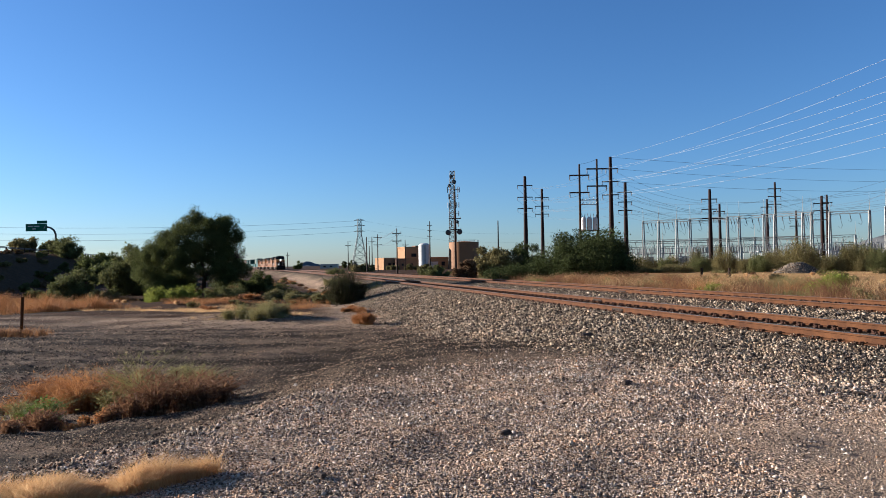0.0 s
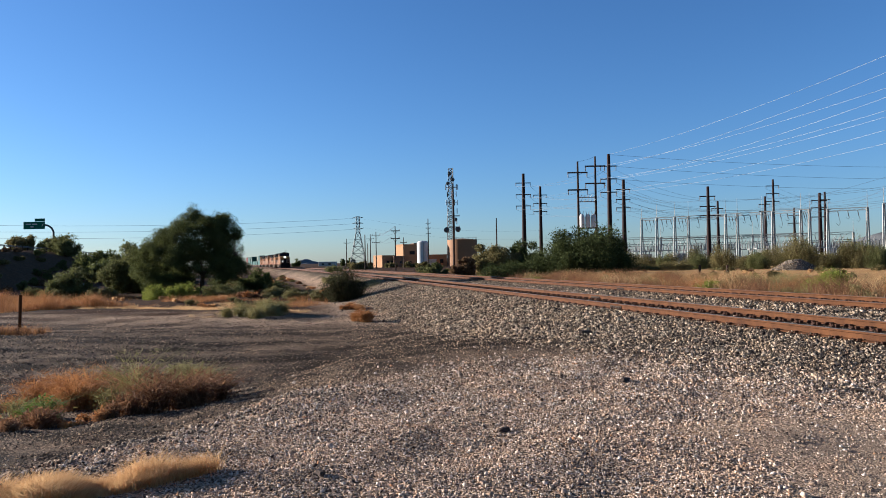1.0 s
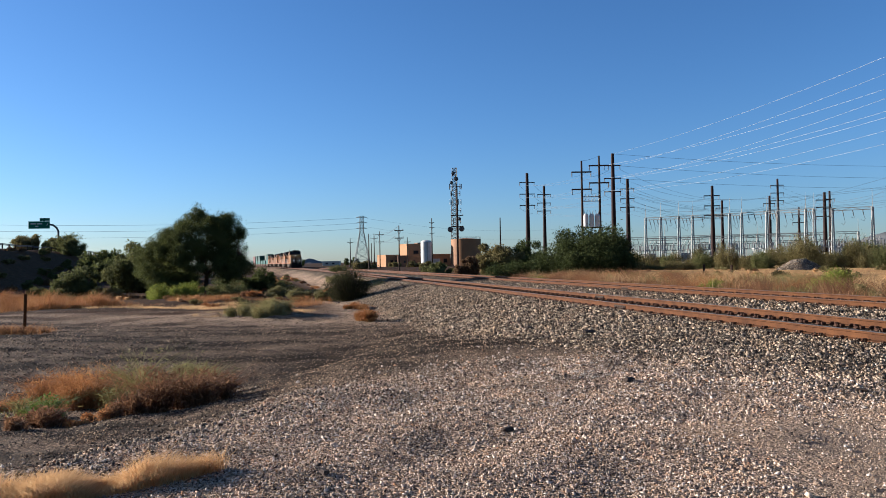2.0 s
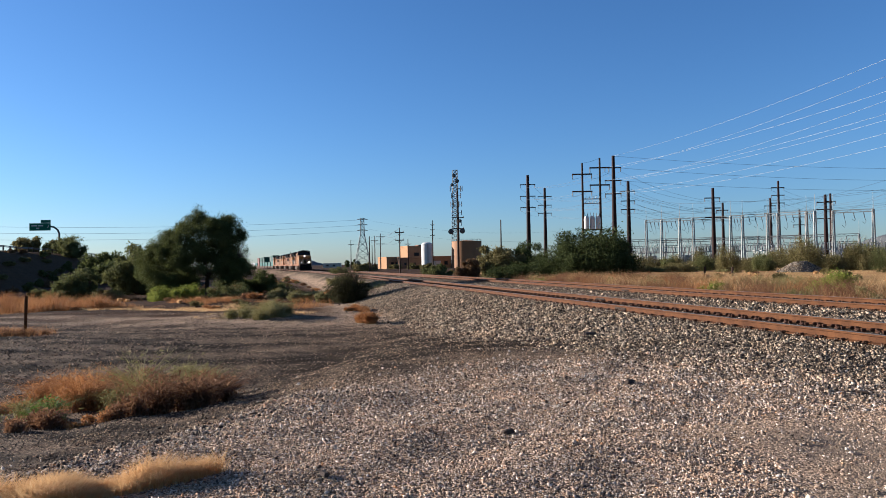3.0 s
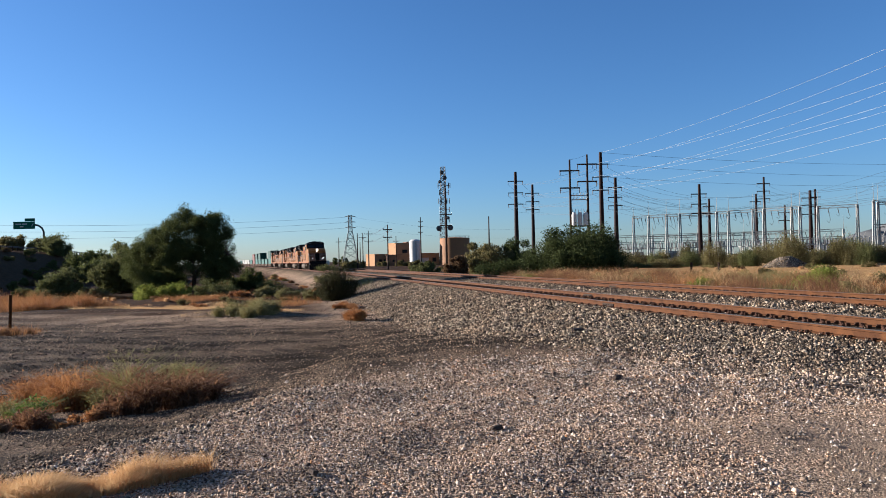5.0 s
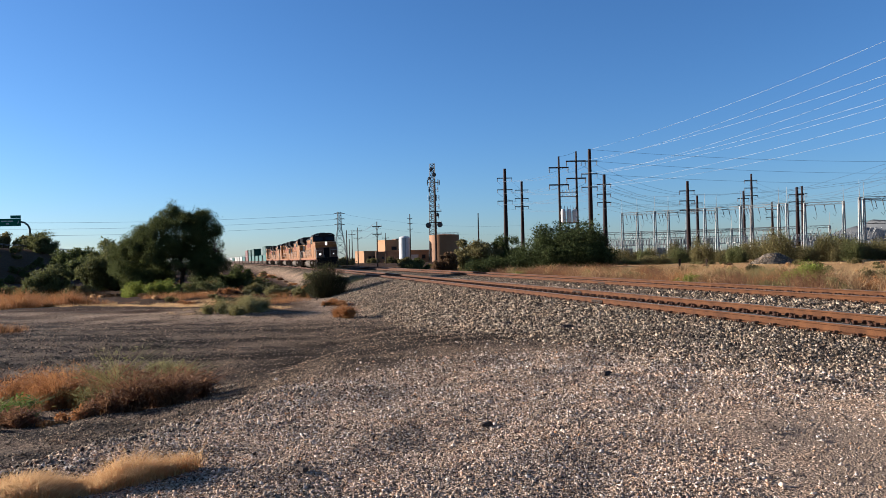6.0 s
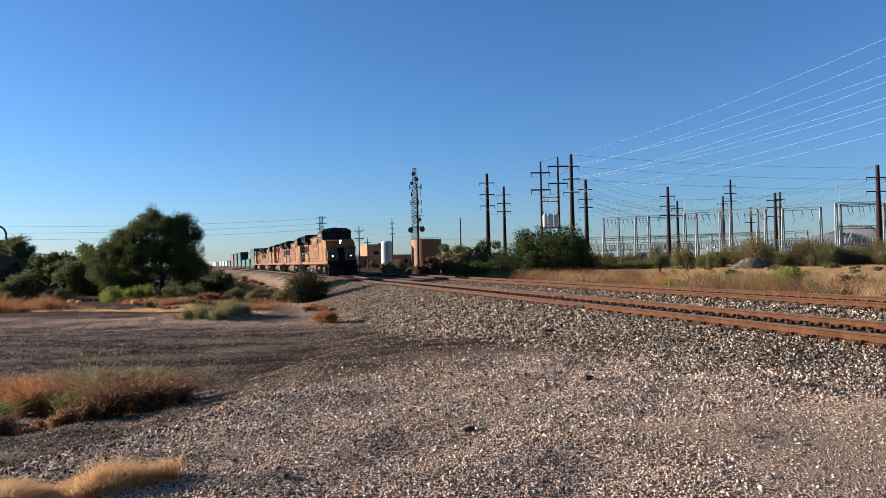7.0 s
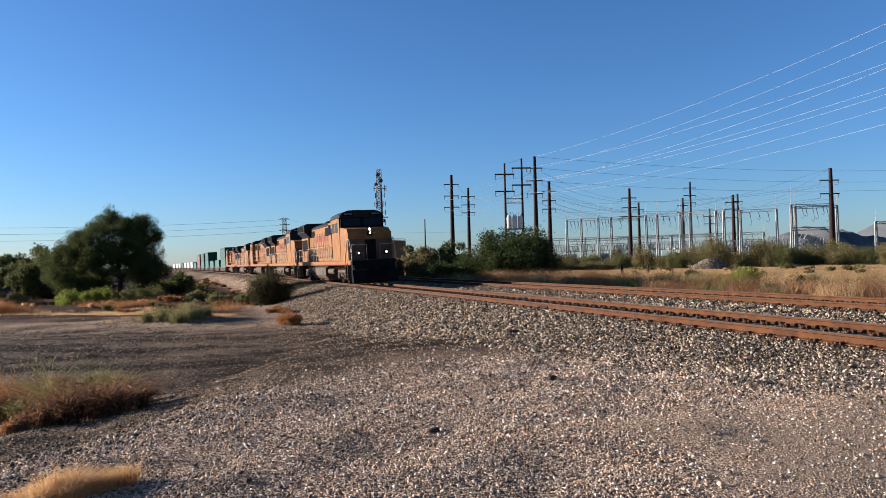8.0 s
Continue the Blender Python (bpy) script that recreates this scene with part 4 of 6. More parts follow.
for k, (x, y, h, w, n, mat, lab) in enumerate([
        (-6.5, 13.6, 0.75, 1.5, 2800, STRAW_RED, "rust-orange dried weed on dark gravel"),
        (-7.6, 14.4, 0.6, 1.3, 2000, STRAW_RED, "rust-orange dried weed on dark gravel"),
        (-8.5, 13.6, 0.35, 1.5, 1700, STRAW_RED, "rust-orange dried weed low on the gravel"),
        (-7.3, 17.0, 0.45, 1.7, 2000, STRAW_BROWN, "dull brown weed on dark gravel"),
        (-6.2, 17.2, 0.4, 1.2, 1500, STRAW_GREY, "dull grey-green weed on dark gravel"),
        (-6.05, 11.3, 0.33, 0.9, 1700, STRAW_GREEN, "fresh green weed low on the gravel"),
        (-6.9, 11.6, 0.33, 1.1, 1500, STRAW_GREY, "grey-green weed low on the gravel"),
        (-5.6, 9.8, 0.25, 1.0, 1300, STRAW_BROWN, "dead brown weed low on the gravel"),
        (-4.75, 9.9, 0.12, 0.9, 700, STRAW_RED, "flat dead weed on the gravel"),
        (-5.2, 13.0, 0.85, 1.0, 2400, STRAW_GREY, "grey-green bushy weed on dark gravel"),
        (-4.35, 13.2, 0.85, 0.6, 1500, STRAW_GREY, "grey-green bushy weed on dark gravel"),
        (-5.2, 15.9, 0.5, 0.8, 1500, STRAW_GREY, "thin grey-green weed on dark gravel"),
        (-3.75, 10.6, 0.6, 1.0, 2600, STRAW_BROWN, "dark brown brittle weed on dark gravel"),
        (-4.5, 10.1, 0.35, 0.8, 1500, STRAW_BROWN, "dark brown brittle weed on dark gravel"),
        (-3.6, 11.2, 0.5, 0.8, 1800, STRAW_BROWN, "dark brown brittle weed on dark gravel"),
        (-20.5, 31, 0.4, 2.6, 2200, STRAW_RED, "rust-orange dried weed beside a steel post"),
        (-17.0, 28.5, 0.3, 2.2, 1400, STRAW_BROWN, "dead brown weed beside a steel post"),
        (-3.6, 33.6, 0.55, 1.1, 2600, STRAW_RED, "small rust-orange tuft at the foot of the ballast"),
        (-5.0, 40.5, 0.35, 1.6, 1500, STRAW_RED, "small rust-orange tuft beside the dark bush"),
        (-9.7, 37.0, 0.75, 3.4, 5200, STRAW_GREY, "grey-green tuft edged with straw"),
        (-4.2, 12.2, 0.2, 0.5, 500, STRAW_RED, "tiny dry tuft on the gravel edge")]):
    make_weed("dry_weed", x - (0.2 if x > -5.7 and 10.5 < y < 17 else 0.0), y, h, w, int(n * (0.6 if y < 20 else 1.0)), mat, lab, 40 + k, 0.85, 0.006 if y < 20 else 0.009)
make_grass("straw_grass", [(-2.42, 5.48, 0.56, 0.15, 31), (-2.95, 5.12, 0.5, 0.22, 28), (-2.02, 5.74, 0.25, 0.08, 31), (-2.68, 5.3, 0.4, 0.17, 30)], 13000, 0.21, 0.7, 0.0022, STRAW, "strip of pale golden straw grass on gravel", 71)
make_grass("dry_grass", [(-36, 58, 11, 8, 10), (-25, 47, 6, 4, 20), (-15, 53, 6, 3, -15), (-11, 45, 4, 3, 20), (-20, 29, 5, 3, 0)], 70000, 0.5, 0.9, 0.006, STRAW_RED, "rusty dry grass in front of the embankment", 72, patch=6.0)
make_grass("dry_grass", [(-16, 47, 7, 3.5, 12), (-10, 38, 3.2, 2.0, 25)], 26000, 0.2, 1.0, 0.007, STRAW, "low pale straw grass on bare dirt", 73, patch=4.0)
make_grass("dry_grass", [(-10.5, 66, 3.0, 6, 0), (-7.0, 60, 2.4, 4, 0)], 5000, 0.5, 0.5, 0.014, STRAW_GREY, "thin dry grass beside the dirt track", 74, patch=3.0)
make_grass("dry_grass", [(-28, 47, 6.5, 2.6, 8), (-22.8, 48, 1.2, 1.4, 0), (-33, 52, 6, 3, 0)], 34000, 1.1, 0.6, 0.008, STRAW_RED, "tall rust-orange dry grass in front of the embankment", 81, patch=3.5)
for k, (x, y, h, w, mat, lab) in enumerate([
        (-22.5, 58.5, 1.3, 4.4, LEAF_LIME, "bright green shrub in dry grass"), (-18.0, 59.5, 1.5, 4.2, LEAF_MID, "grey-green shrub in dry grass"),
        (-20.3, 58.0, 1.3, 3.0, LEAF_LIME, "yellow-green shrub in dry grass"), (-24.8, 60.5, 0.9, 2.6, LEAF_LIME, "bright green shrub in dry grass"),
        (-29.5, 63, 1.2, 2.6, LEAF_OLIVE, "olive shrub in dry grass"), (-34, 63.5, 1.0, 3.2, LEAF_MID, "low green shrub in dry grass"),
        (-38, 68, 1.1, 2.8, LEAF_MID, "low green shrub in dry grass"),
        (-15.8, 70, 1.2, 3.0, LEAF_MID, "grey-green shrub beside the dirt track"), (-13.8, 59, 0.7, 2.8, STRAW_GREY, "olive shrub beside the dirt track"),
        (-10.8, 54, 0.7, 2.4, STRAW_GREY, "olive shrub beside the dirt track"), (-9.3, 58, 0.9, 1.8, STRAW_RED, "rust-orange shrub beside the dirt track"),
        (-8.9, 52, 0.7, 1.6, STRAW_GREY, "olive shrub beside the dark bush"), (-11.8, 78, 0.9, 3.0, STRAW_GREY, "olive shrub beside the dirt track"),
        (-17.6, 120, 1.6, 4.0, LEAF_MID, "grey-green shrub beside the tracks")]):
    make_bush("shrub", x, y, h, w, 4200, 0.075, mat, lab, 90 + k, 10, "shrub")
kinds_low = []
for k, (h, w, n, mat, lab) in enumerate(((0.4, 1.4, 300, STRAW_RED, "rust-orange"), (0.35, 1.6, 300, STRAW_GREY, "grey-green"), (0.3, 1.2, 260, STRAW, "straw-yellow"), (0.5, 1.5, 360, LEAF_OLIVE, "olive"), (0.3, 1.3, 280, STRAW_BROWN, "dead brown"))):
    g = np.random.default_rng(500 + k)
    cc = np.c_[g.normal(0, w * 0.11, (9, 2)), g.uniform(0.2, 0.6, 9) * h]
    v, f = leaf_cloud(g, cc, g.uniform(0.25, 0.5, 9) * h, n, 0.065, 3.0)
    v[:, 2] = np.abs(v[:, 2])
    kinds_low.append((raw("growth", v, f, mat), lab))
r0 = np.random.default_rng(33)
for k in range(140):
    y = r0.uniform(50, 105) if k < 95 else r0.uniform(70, 180)
    off = r0.uniform(7.5, 30) if k % 2 else r0.uniform(7, 16)
    p = on_track(float(y), float(-off))
    me, lab = kinds_low[int(r0.integers(0, 5))]
    o = thing("small_tuft", pose(p.x, p.y, land_at(p.x, p.y) - 0.02, 0, 0, r0.uniform(0, 360)), lab + " tuft on bare dirt beside the line", "weed", "small tufts on the dirt")
    part("growth", me, None, o)
for k in range(120):
    p = on_track(float(r0.uniform(56, 150)), float(-r0.uniform(5.0, 15)))
    me, lab = kinds_low[int(r0.integers(0, 5))]
    o = thing("small_tuft", pose(p.x, p.y, land_at(p.x, p.y) - 0.02, 0, 0, r0.uniform(0, 360)) @ Matrix.Scale(float(r0.uniform(0.9, 1.7)), 4), lab + " tuft on bare dirt beside the line", "weed", "small tufts on the dirt")
    part("growth", me, None, o)
post = thing("fence_post", pose(-17.5, 30, land_at(-17.5, 30), 1, 2, 15), "rusty steel post standing in gravel", "post")
b = Build()
b.box((0, 0, 0.75), (0.12, 0.03, 1.7), 0.004)
b.box((0, 0.04, 0.75), (0.03, 0.08, 1.7), 0.004)
part("stake", b, RUST, post)

# ---- highway embankment ----
for k, (x, y, h, w) in enumerate(((-93, 178, 5.6, 9), (-89, 172, 4.4, 7), (-97, 182, 4.2, 8))):
    make_bush("roadside_tree", x, y, h, w, 6000, 0.22, LEAF_MID, "thin-leaved roadside tree on the highway embankment", 110 + k, 22, "tree")
for k, (x, y, h, w, mat) in enumerate([(-106, 184, 5.0, 9, LEAF_OLIVE), (-99, 184, 4.0, 7, LEAF_OLIVE), (-90, 205, 4.5, 9, LEAF_DARK), (-80, 196, 4.5, 9, LEAF_DARK), (-72, 186, 4.0, 10, LEAF_DARK),
                                       (-66, 140, 6.0, 11, LEAF_DARK), (-60, 132, 5.5, 10, LEAF_DARK), (-72, 152, 5.5, 12, LEAF_DARK), (-54, 128, 5.5, 9, LEAF_DARK), (-49, 118, 5.0, 9, LEAF_MID), (-43, 108, 4.6, 9, LEAF_DARK), (-60, 158, 6, 11, LEAF_DARK)]):
    make_bush("roadside_bush", x, y, h, w, 5500, 0.38, mat, "dark bush on the highway embankment", 120 + k, 16)
r0 = np.random.default_rng(31)
low = [bush_meshes(np.random.default_rng(300 + k), h, w, 700, 0.2, m, 8) for k, (h, w, m) in enumerate(((0.9, 2.2, LEAF_OLIVE), (0.7, 2.6, LEAF_BROWN), (1.2, 2.0, LEAF_MID)))]
for k in range(90):
    p = on_track(float(r0.uniform(55, 170)), float(-r0.uniform(39, 56)))
    j = k % 3
    o = thing("slope_scrub", pose(p.x, p.y, land_at(p.x, p.y) - 0.05, 0, 0, r0.uniform(0, 360)), ("olive", "dry brown", "grey-green")[j] + " scrub clump on the embankment slope", "bush", "scrub on the embankment")
    part("branchwork", low[j][0], BARK, o)
    part("foliage", low[j][1], None, o)
rail = thing("guard_rail", Matrix.Identity(4), "galvanised highway guard rail on posts", "guard rail")
b, posts = Build(), Build()
line = [on_track(float(y), -57.5) for y in np.arange(60, 420, 4.0)]
for p in line:
    p.z = land_at(p.x, p.y)
for p, q in zip(line, line[1:]):
    for dz in (0.75, 0.95):
        b.tube(p + Vector((0, 0, dz)), q + Vector((0, 0, dz)), 0.08, 0.08, 5, False)
part("rail_beam", b, TOWER_STEEL, rail)
pm = Build().box((0, 0, 0.4), (0.2, 0.2, 1.1), 0.02).mesh("post")
for p in line:
    o = part("post", pm, POLE_WOOD, rail)
    o.location = p
sign = thing("highway_sign", pose(-99.6, 186, land_at(-99.6, 186) - 0.1), "green highway guide sign on a curved steel arm", "road sign")
b = Build()
b.tube((0, 0, 0), (0, 0, 5.6), 0.3, 0.26, 10)
b.path([(0, 0, 5.6), (-0.4, 0, 6.5), (-1.3, 0, 7.2), (-2.4, 0, 7.45), (-7.5, 0, 7.45)], 0.24, 8)
part("mast_arm", b, TOWER_STEEL, sign)
b = Build()
b.box((-4.75, -0.35, 7.3), (5.5, 0.12, 1.9), 0.03)
panel = part("sign_panel", b, SIGN_GREEN, sign, "green sign panel")
b = Build()
for x0, z, w in ((-6.2, 7.6, 1.4), (-4.6, 7.6, 1.3), (-5.3, 6.95, 0.8)):
    b.box((x0, -0.425, z), (w, 0.02, 0.3), 0.0)
b.box((-2.6, -0.425, 7.35), (0.14, 0.02, 0.8), 0.0, Matrix.Rotation(0.5, 3, "Y"))
part("lettering_bars", b, WHITE_PAINT, panel, "white bars")
b = Build()
b.box((-3.3, -0.35, 8.68), (2.6, 0.12, 0.75), 0.03)
part("exit_panel", b, SIGN_GREEN, sign, "small green exit panel")


# ---- poles, towers and wires ----
anchors = {}


def make_pole(key, x, y, top, r, mat, arms, label, group="", arm_len=2.6, twist=0.0, cap=False, name="utility_pole"):
    """A tapered pole with cross arms at the given heights, and insulators at the ends of each."""
    z0 = land_at(x, y) - 0.2
    pole = thing(name, pose(x, y, z0, 0, 0, twist), label, "utility pole", group)
    h = top - z0
    b = Build().tube((0, 0, 0), (0, 0, h), r, r * 0.55, 10)
    part("shaft", b, mat, pole)
    m = pose(x, y, z0, 0, 0, twist)
    pts = []
    for za in arms:
        b = Build().box((0, r * 0.7, za - z0), (2 * arm_len, 0.16 if r < 0.3 else 0.26, 0.18 if r < 0.3 else 0.28), 0.03)
        if r < 0.3:
            for s in (-1, 1):
                b.tube((0, r, za - z0 - 0.8), (s * arm_len * 0.5, r, za - z0), 0.03, 0.03, 5)
        arm = part("cross_arm", b, mat, pole)
        for s in (-1, 1):
            i = Build()
            q = 0.9 if r > 0.3 else 0.35
            if r > 0.3:
                i.turned((s * arm_len * 0.94, r, za - z0 - 0.13), (s * arm_len * 0.94, r, za - z0 - 0.15 - q), (0.05, 0.13, 0.06, 0.13, 0.06, 0.13, 0.06, 0.13, 0.06, 0.1, 0.04))
            else:
                i.tube((s * arm_len * 0.9, r, za - z0), (s * arm_len * 0.9, r, za - z0 + q), 0.07, 0.04, 7)
            part("insulator", i, INSULATOR, arm)
            pts.append(m @ Vector((s * arm_len * 0.94, r, za - z0 - (q + 0.15 if r > 0.3 else -q))))
    pts.append(m @ Vector((0, 0, h)))
    anchors[key] = pts
    return pole


STEEL = "rust-brown weathering steel power pole with cross arms"
WOOD = "dark timber utility pole with cross arms"
make_pole("A", 27.1, 235, 29.7, 0.85, POLE_STEEL, (26.7, 22.9, 19.2), STEEL, "steel power poles", 2.5)
make_pole("A2", 37.4, 270, 29.0, 0.8, POLE_STEEL, (25.8, 22.6, 19.6), STEEL, "steel power poles", 2.6)
make_pole("H1", 28.65, 150, 21.9, 0.34, POLE_WOOD, (19.6, 16.0), WOOD, "timber poles with transformers", 2.1)
make_pole("H2", 32.3, 150, 22.9, 0.34, POLE_WOOD, (20.9, 17.3), WOOD, "timber poles with transformers", 2.1)
make_pole("B", 44.5, 190, 29.1, 0.75, POLE_STEEL, (26.0, 22.6, 19.1), STEEL, "steel power poles", 2.2)
make_pole("B4", 55.9, 220, 25.6, 0.8, POLE_STEEL, (22.6, 19.6, 17.0), STEEL, "steel power poles", 2.2)
make_pole("C", 74.2, 200, 21.1, 0.65, POLE_STEEL, (18.4, 15.6, 13.0), STEEL, "steel power poles", 2.2)
make_pole("C2", 92.2, 240, 20.1, 0.6, POLE_STEEL, (17.6, 15.2), STEEL, "steel power poles", 2.0)
make_pole("D", 120, 260, 29.1, 0.6, POLE_STEEL, (26.8, 24.0, 21.2), STEEL, "steel power poles", 2.4)
make_pole("E", 112.5, 250, 22.2, 0.6, POLE_STEEL, (19.5, 17.0), STEEL, "steel power poles", 2.0)
make_pole("E2", 127.4, 260, 18.7, 0.55, POLE_STEEL, (16.0, 13.2), STEEL, "steel power poles", 2.2)
make_pole("F", 115.7, 220, 20.5, 0.7, POLE_STEEL, (18.2, 16.0, 13.2), STEEL, "steel power poles", 2.4)
make_pole("F2", 138.6, 260, 24.3, 0.6, POLE_STEEL, (21.5, 18.0), STEEL, "steel power poles", 2.2)
make_pole("G", 115.2, 170, 22.6, 0.75, POLE_STEEL, (19.6, 16.2), STEEL, "steel power poles", 2.6)
make_pole("Z", 78, 60, 36.5, 0.9, POLE_STEEL, (33.0, 28.5, 24.0), STEEL, "steel power poles", 2.6, 60)
for key, x, y, top, r, arms, al in (("s1", -39.3, 300, 11.6, 0.22, (9.8,), 1.2), ("s2", -17.9, 170, 8.2, 0.17, (), 1), ("s3", -32.3, 330, 14.5, 0.26, (12.4,), 1.7),
                                    ("s4", -23.4, 260, 12.6, 0.22, (11.4, 8.8), 1.5), ("s5", -9.5, 150, 9.1, 0.16, (8.1, 6.5), 0.95), ("s6", -13.5, 260, 10.4, 0.2, (8.6,), 1.2),
                                    ("s7", -4.6, 260, 17.0, 0.26, (15.4, 13.6, 11.6), 0.9), ("s8", 25.4, 330, 20.9, 0.42, (), 1), ("s9", 2.65, 150, 16.5, 0.26, (11.0, 8.7), 1.3),
                                    ("s10", -101, 470, 10.5, 0.3, (8.6,), 1.2), ("s11", -30.5, 300, 9.5, 0.22, (), 1)):
    make_pole(key, x, y, top, r, POLE_WOOD, arms, "dark timber utility pole" + (" with cross arms" if arms else " without cross arms"), "timber utility poles", al)


def make_wire(a, b, sag, r, mat, label, seg=20):
    a, b = Vector(a), Vector(b)
    pts = [a.lerp(b, k / seg) - Vector((0, 0, 4 * sag * (k / seg) * (1 - k / seg))) for k in range(seg + 1)]
    bd = Build()
    bd.path(pts, r, 4)
    ob = new("overhead_wire", bd.mesh("overhead_wire"))
    ob.data.materials.append(mat)
    return tagged(ob, label, "power line", "overhead wires")


BRIGHT, DULL = "bright sagging conductor lit by the sun", "thin dark sagging conductor"
ends = anchors["Z"]
for k, (za, zm) in enumerate(((29.0, 30.2), (26.0, 28.3), (26.0, 25.8), (22.6, 24.4), (22.6, 22.3), (22.6, 22.0), (19.1, 19.3), (19.1, 17.9))):
    sag = 2.6
    z2 = za + (zm - za + 4 * sag * 0.653 * 0.347) / 0.653
    x = 44.5 + (2.0 if k % 2 else -2.0) * (k > 0)
    make_wire((x, 190, za), (78 - 3 + 1.2 * (k % 3), 60 + 1.0 * (k % 2), z2), sag, 0.021, WIRE, BRIGHT, 28)
for p, q, sag in (("A", "B", 1.2), ("A2", "B4", 1.2), ("A", "A2", 0.5), ("B", "C", 1.5), ("B4", "C", 1.5), ("B4", "C2", 1.2), ("C", "G", 1.2), ("C2", "E", 0.8), ("D", "F2", 0.8), ("F", "G", 1.0), ("E", "F", 0.9), ("E2", "F2", 0.6), ("H1", "H2", 0.2),
                  ("s3", "s1", 1.0), ("s4", "s3", 1.0), ("s5", "s4", 1.0)):
    for a, b2 in list(zip(anchors[p], anchors[q]))[:6]:
        make_wire(a, b2, sag, 0.028, WIRE_DARK, DULL, 12)
for za, zb in ((29.0, 27.5), (26.0, 24.0), (22.6, 22.0)):
    make_wire((44.5, 190, za), (210, 205, zb), 3.0, 0.035, WIRE_DARK, DULL)


# transformers between the two timber poles
tf = thing("transformer_bank", pose(30.5, 150, 7.9), "three white transformer cans between timber poles", "transformer")
b = Build()
b.box((0, 0, 0.1), (4.4, 0.5, 0.22), 0.03)
part("platform", b, POLE_WOOD, tf)
for x in (-1.2, 0.0, 1.2):
    c = Build()
    c.turned((x, -0.3, 0.22), (x, -0.3, 2.95), (0.52, 0.52, 0.52, 0.52, 0.54, 0.36), 16)
    can = part("can", c, WHITE_PAINT, tf, "white cylindrical can")
    for q in (-0.2, 0.2):
        part("bushing", Build().tube((x + q, -0.1, 2.85), (x + q * 1.8, -0.1, 3.7), 0.09, 0.04, 7), INSULATOR, can)
b = Build()
for z in (5.6, 6.5):
    b.box((0, 0, z), (3.6, 0.2, 0.18), 0.02)
    for k in range(5):
        b.tube((-1.4 + 0.7 * k, 0, z), (-1.1 + 0.7 * k, -0.3, z + 0.5), 0.06, 0.05, 6)
part("fuse_rack", b, GALV, tf)


def lattice(b, w0, w1, h, bays, r, legs=4, z0=0.0):
    """A tapering lattice mast with crossed bracing."""
    def ring(t):
        w = w0 + (w1 - w0) * t
        return [Vector((math.cos(a) * w, math.sin(a) * w, z0 + h * t)) for a in [2 * math.pi * (k + 0.5) / legs for k in range(legs)]]
    prev = ring(0)
    for i in range(bays):
        cur = ring((i + 1) / bays)
        for k in range(legs):
            b.tube(prev[k], cur[k], r, r, 5, False)
            b.tube(prev[k], cur[(k + 1) % legs], r * 0.6, r * 0.6, 4, False)
            b.tube(prev[(k + 1) % legs], cur[k], r * 0.6, r * 0.6, 4, False)
            b.tube(cur[k], cur[(k + 1) % legs], r * 0.6, r * 0.6, 4, False)
        prev = cur


tower = thing("cell_tower", pose(4.8, 305, -0.7), "grey lattice radio tower with dishes and antennas", "radio tower")
b = Build()
lattice(b, 2.4, 1.25, 41.4, 26, 0.17, 3)
part("mast", b, TOWER_STEEL, tower, "grey three-legged lattice mast")
for z, n, rr in ((33.5, 9, 2.6), (30.6, 4, 1.9), (27.0, 6, 2.3), (23.4, 5, 2.2), (19.0, 3, 2.0)):
    for k in range(n):
        a = 2 * math.pi * k / n
        q = Build()
        q.box((math.cos(a) * rr, math.sin(a) * rr, z), (0.34, 0.34, 2.2), 0.04)
        q.tube((math.cos(a) * 0.9, math.sin(a) * 0.9, z), (math.cos(a) * rr, math.sin(a) * rr, z), 0.08, 0.08, 5)
        part("antenna", q, WHITE_PAINT if k % 3 == 0 else TOWER_STEEL, tower)
for x, z, r in ((-0.8, 39.0, 0.8), (0.4, 36.6, 0.9), (-1.6, 35.0, 0.75), (-2.4, 15.4, 1.15), (2.4, 15.6, 1.15), (1.5, 19.8, 0.7)):
    q = Build()
    q.tube((x, -1.5, z), (x, -1.9, z), r, r, 18)
    q.tube((x, -1.9, z), (x, -2.15, z), r, r * 0.4, 18)
    q.tube((x * 0.5, 0, z), (x, -1.5, z), 0.09, 0.09, 5)
    part("dish", q, TOWER_STEEL, tower, "round microwave dish")
pylon = thing("lattice_pylon", pose(-48.2, 420, -1.0), "grey steel lattice transmission pylon", "pylon")
b = Build()
lattice(b, 6.6, 1.6, 20, 5, 0.15)
lattice(b, 1.6, 1.3, 9.4, 5, 0.12, 4, 20.0)
part("tower_frame", b, PYLON_STEEL, pylon)
for z in (28.6, 25.4, 22.2):
    q = Build()
    q.path([(-3.2, 0, z), (0, 0, z + 0.8), (3.2, 0, z)], 0.12, 5)
    q.tube((-3.2, 0, z), (3.2, 0, z), 0.12, 0.12, 5)
    part("cross_arm", q, TOWER_STEEL, pylon)
for dz in (27.3, 24.2, 21.0):
    make_wire((-51.2, 420, dz), (-250, 330, dz - 4.2), 2.5, 0.06, WIRE_DARK, DULL, 24)
for dz in (27.0, 22.0):
    make_wire((-45, 420, dz), (90, 430, dz - 6), 5.0, 0.03, WIRE_DARK, DULL, 24)


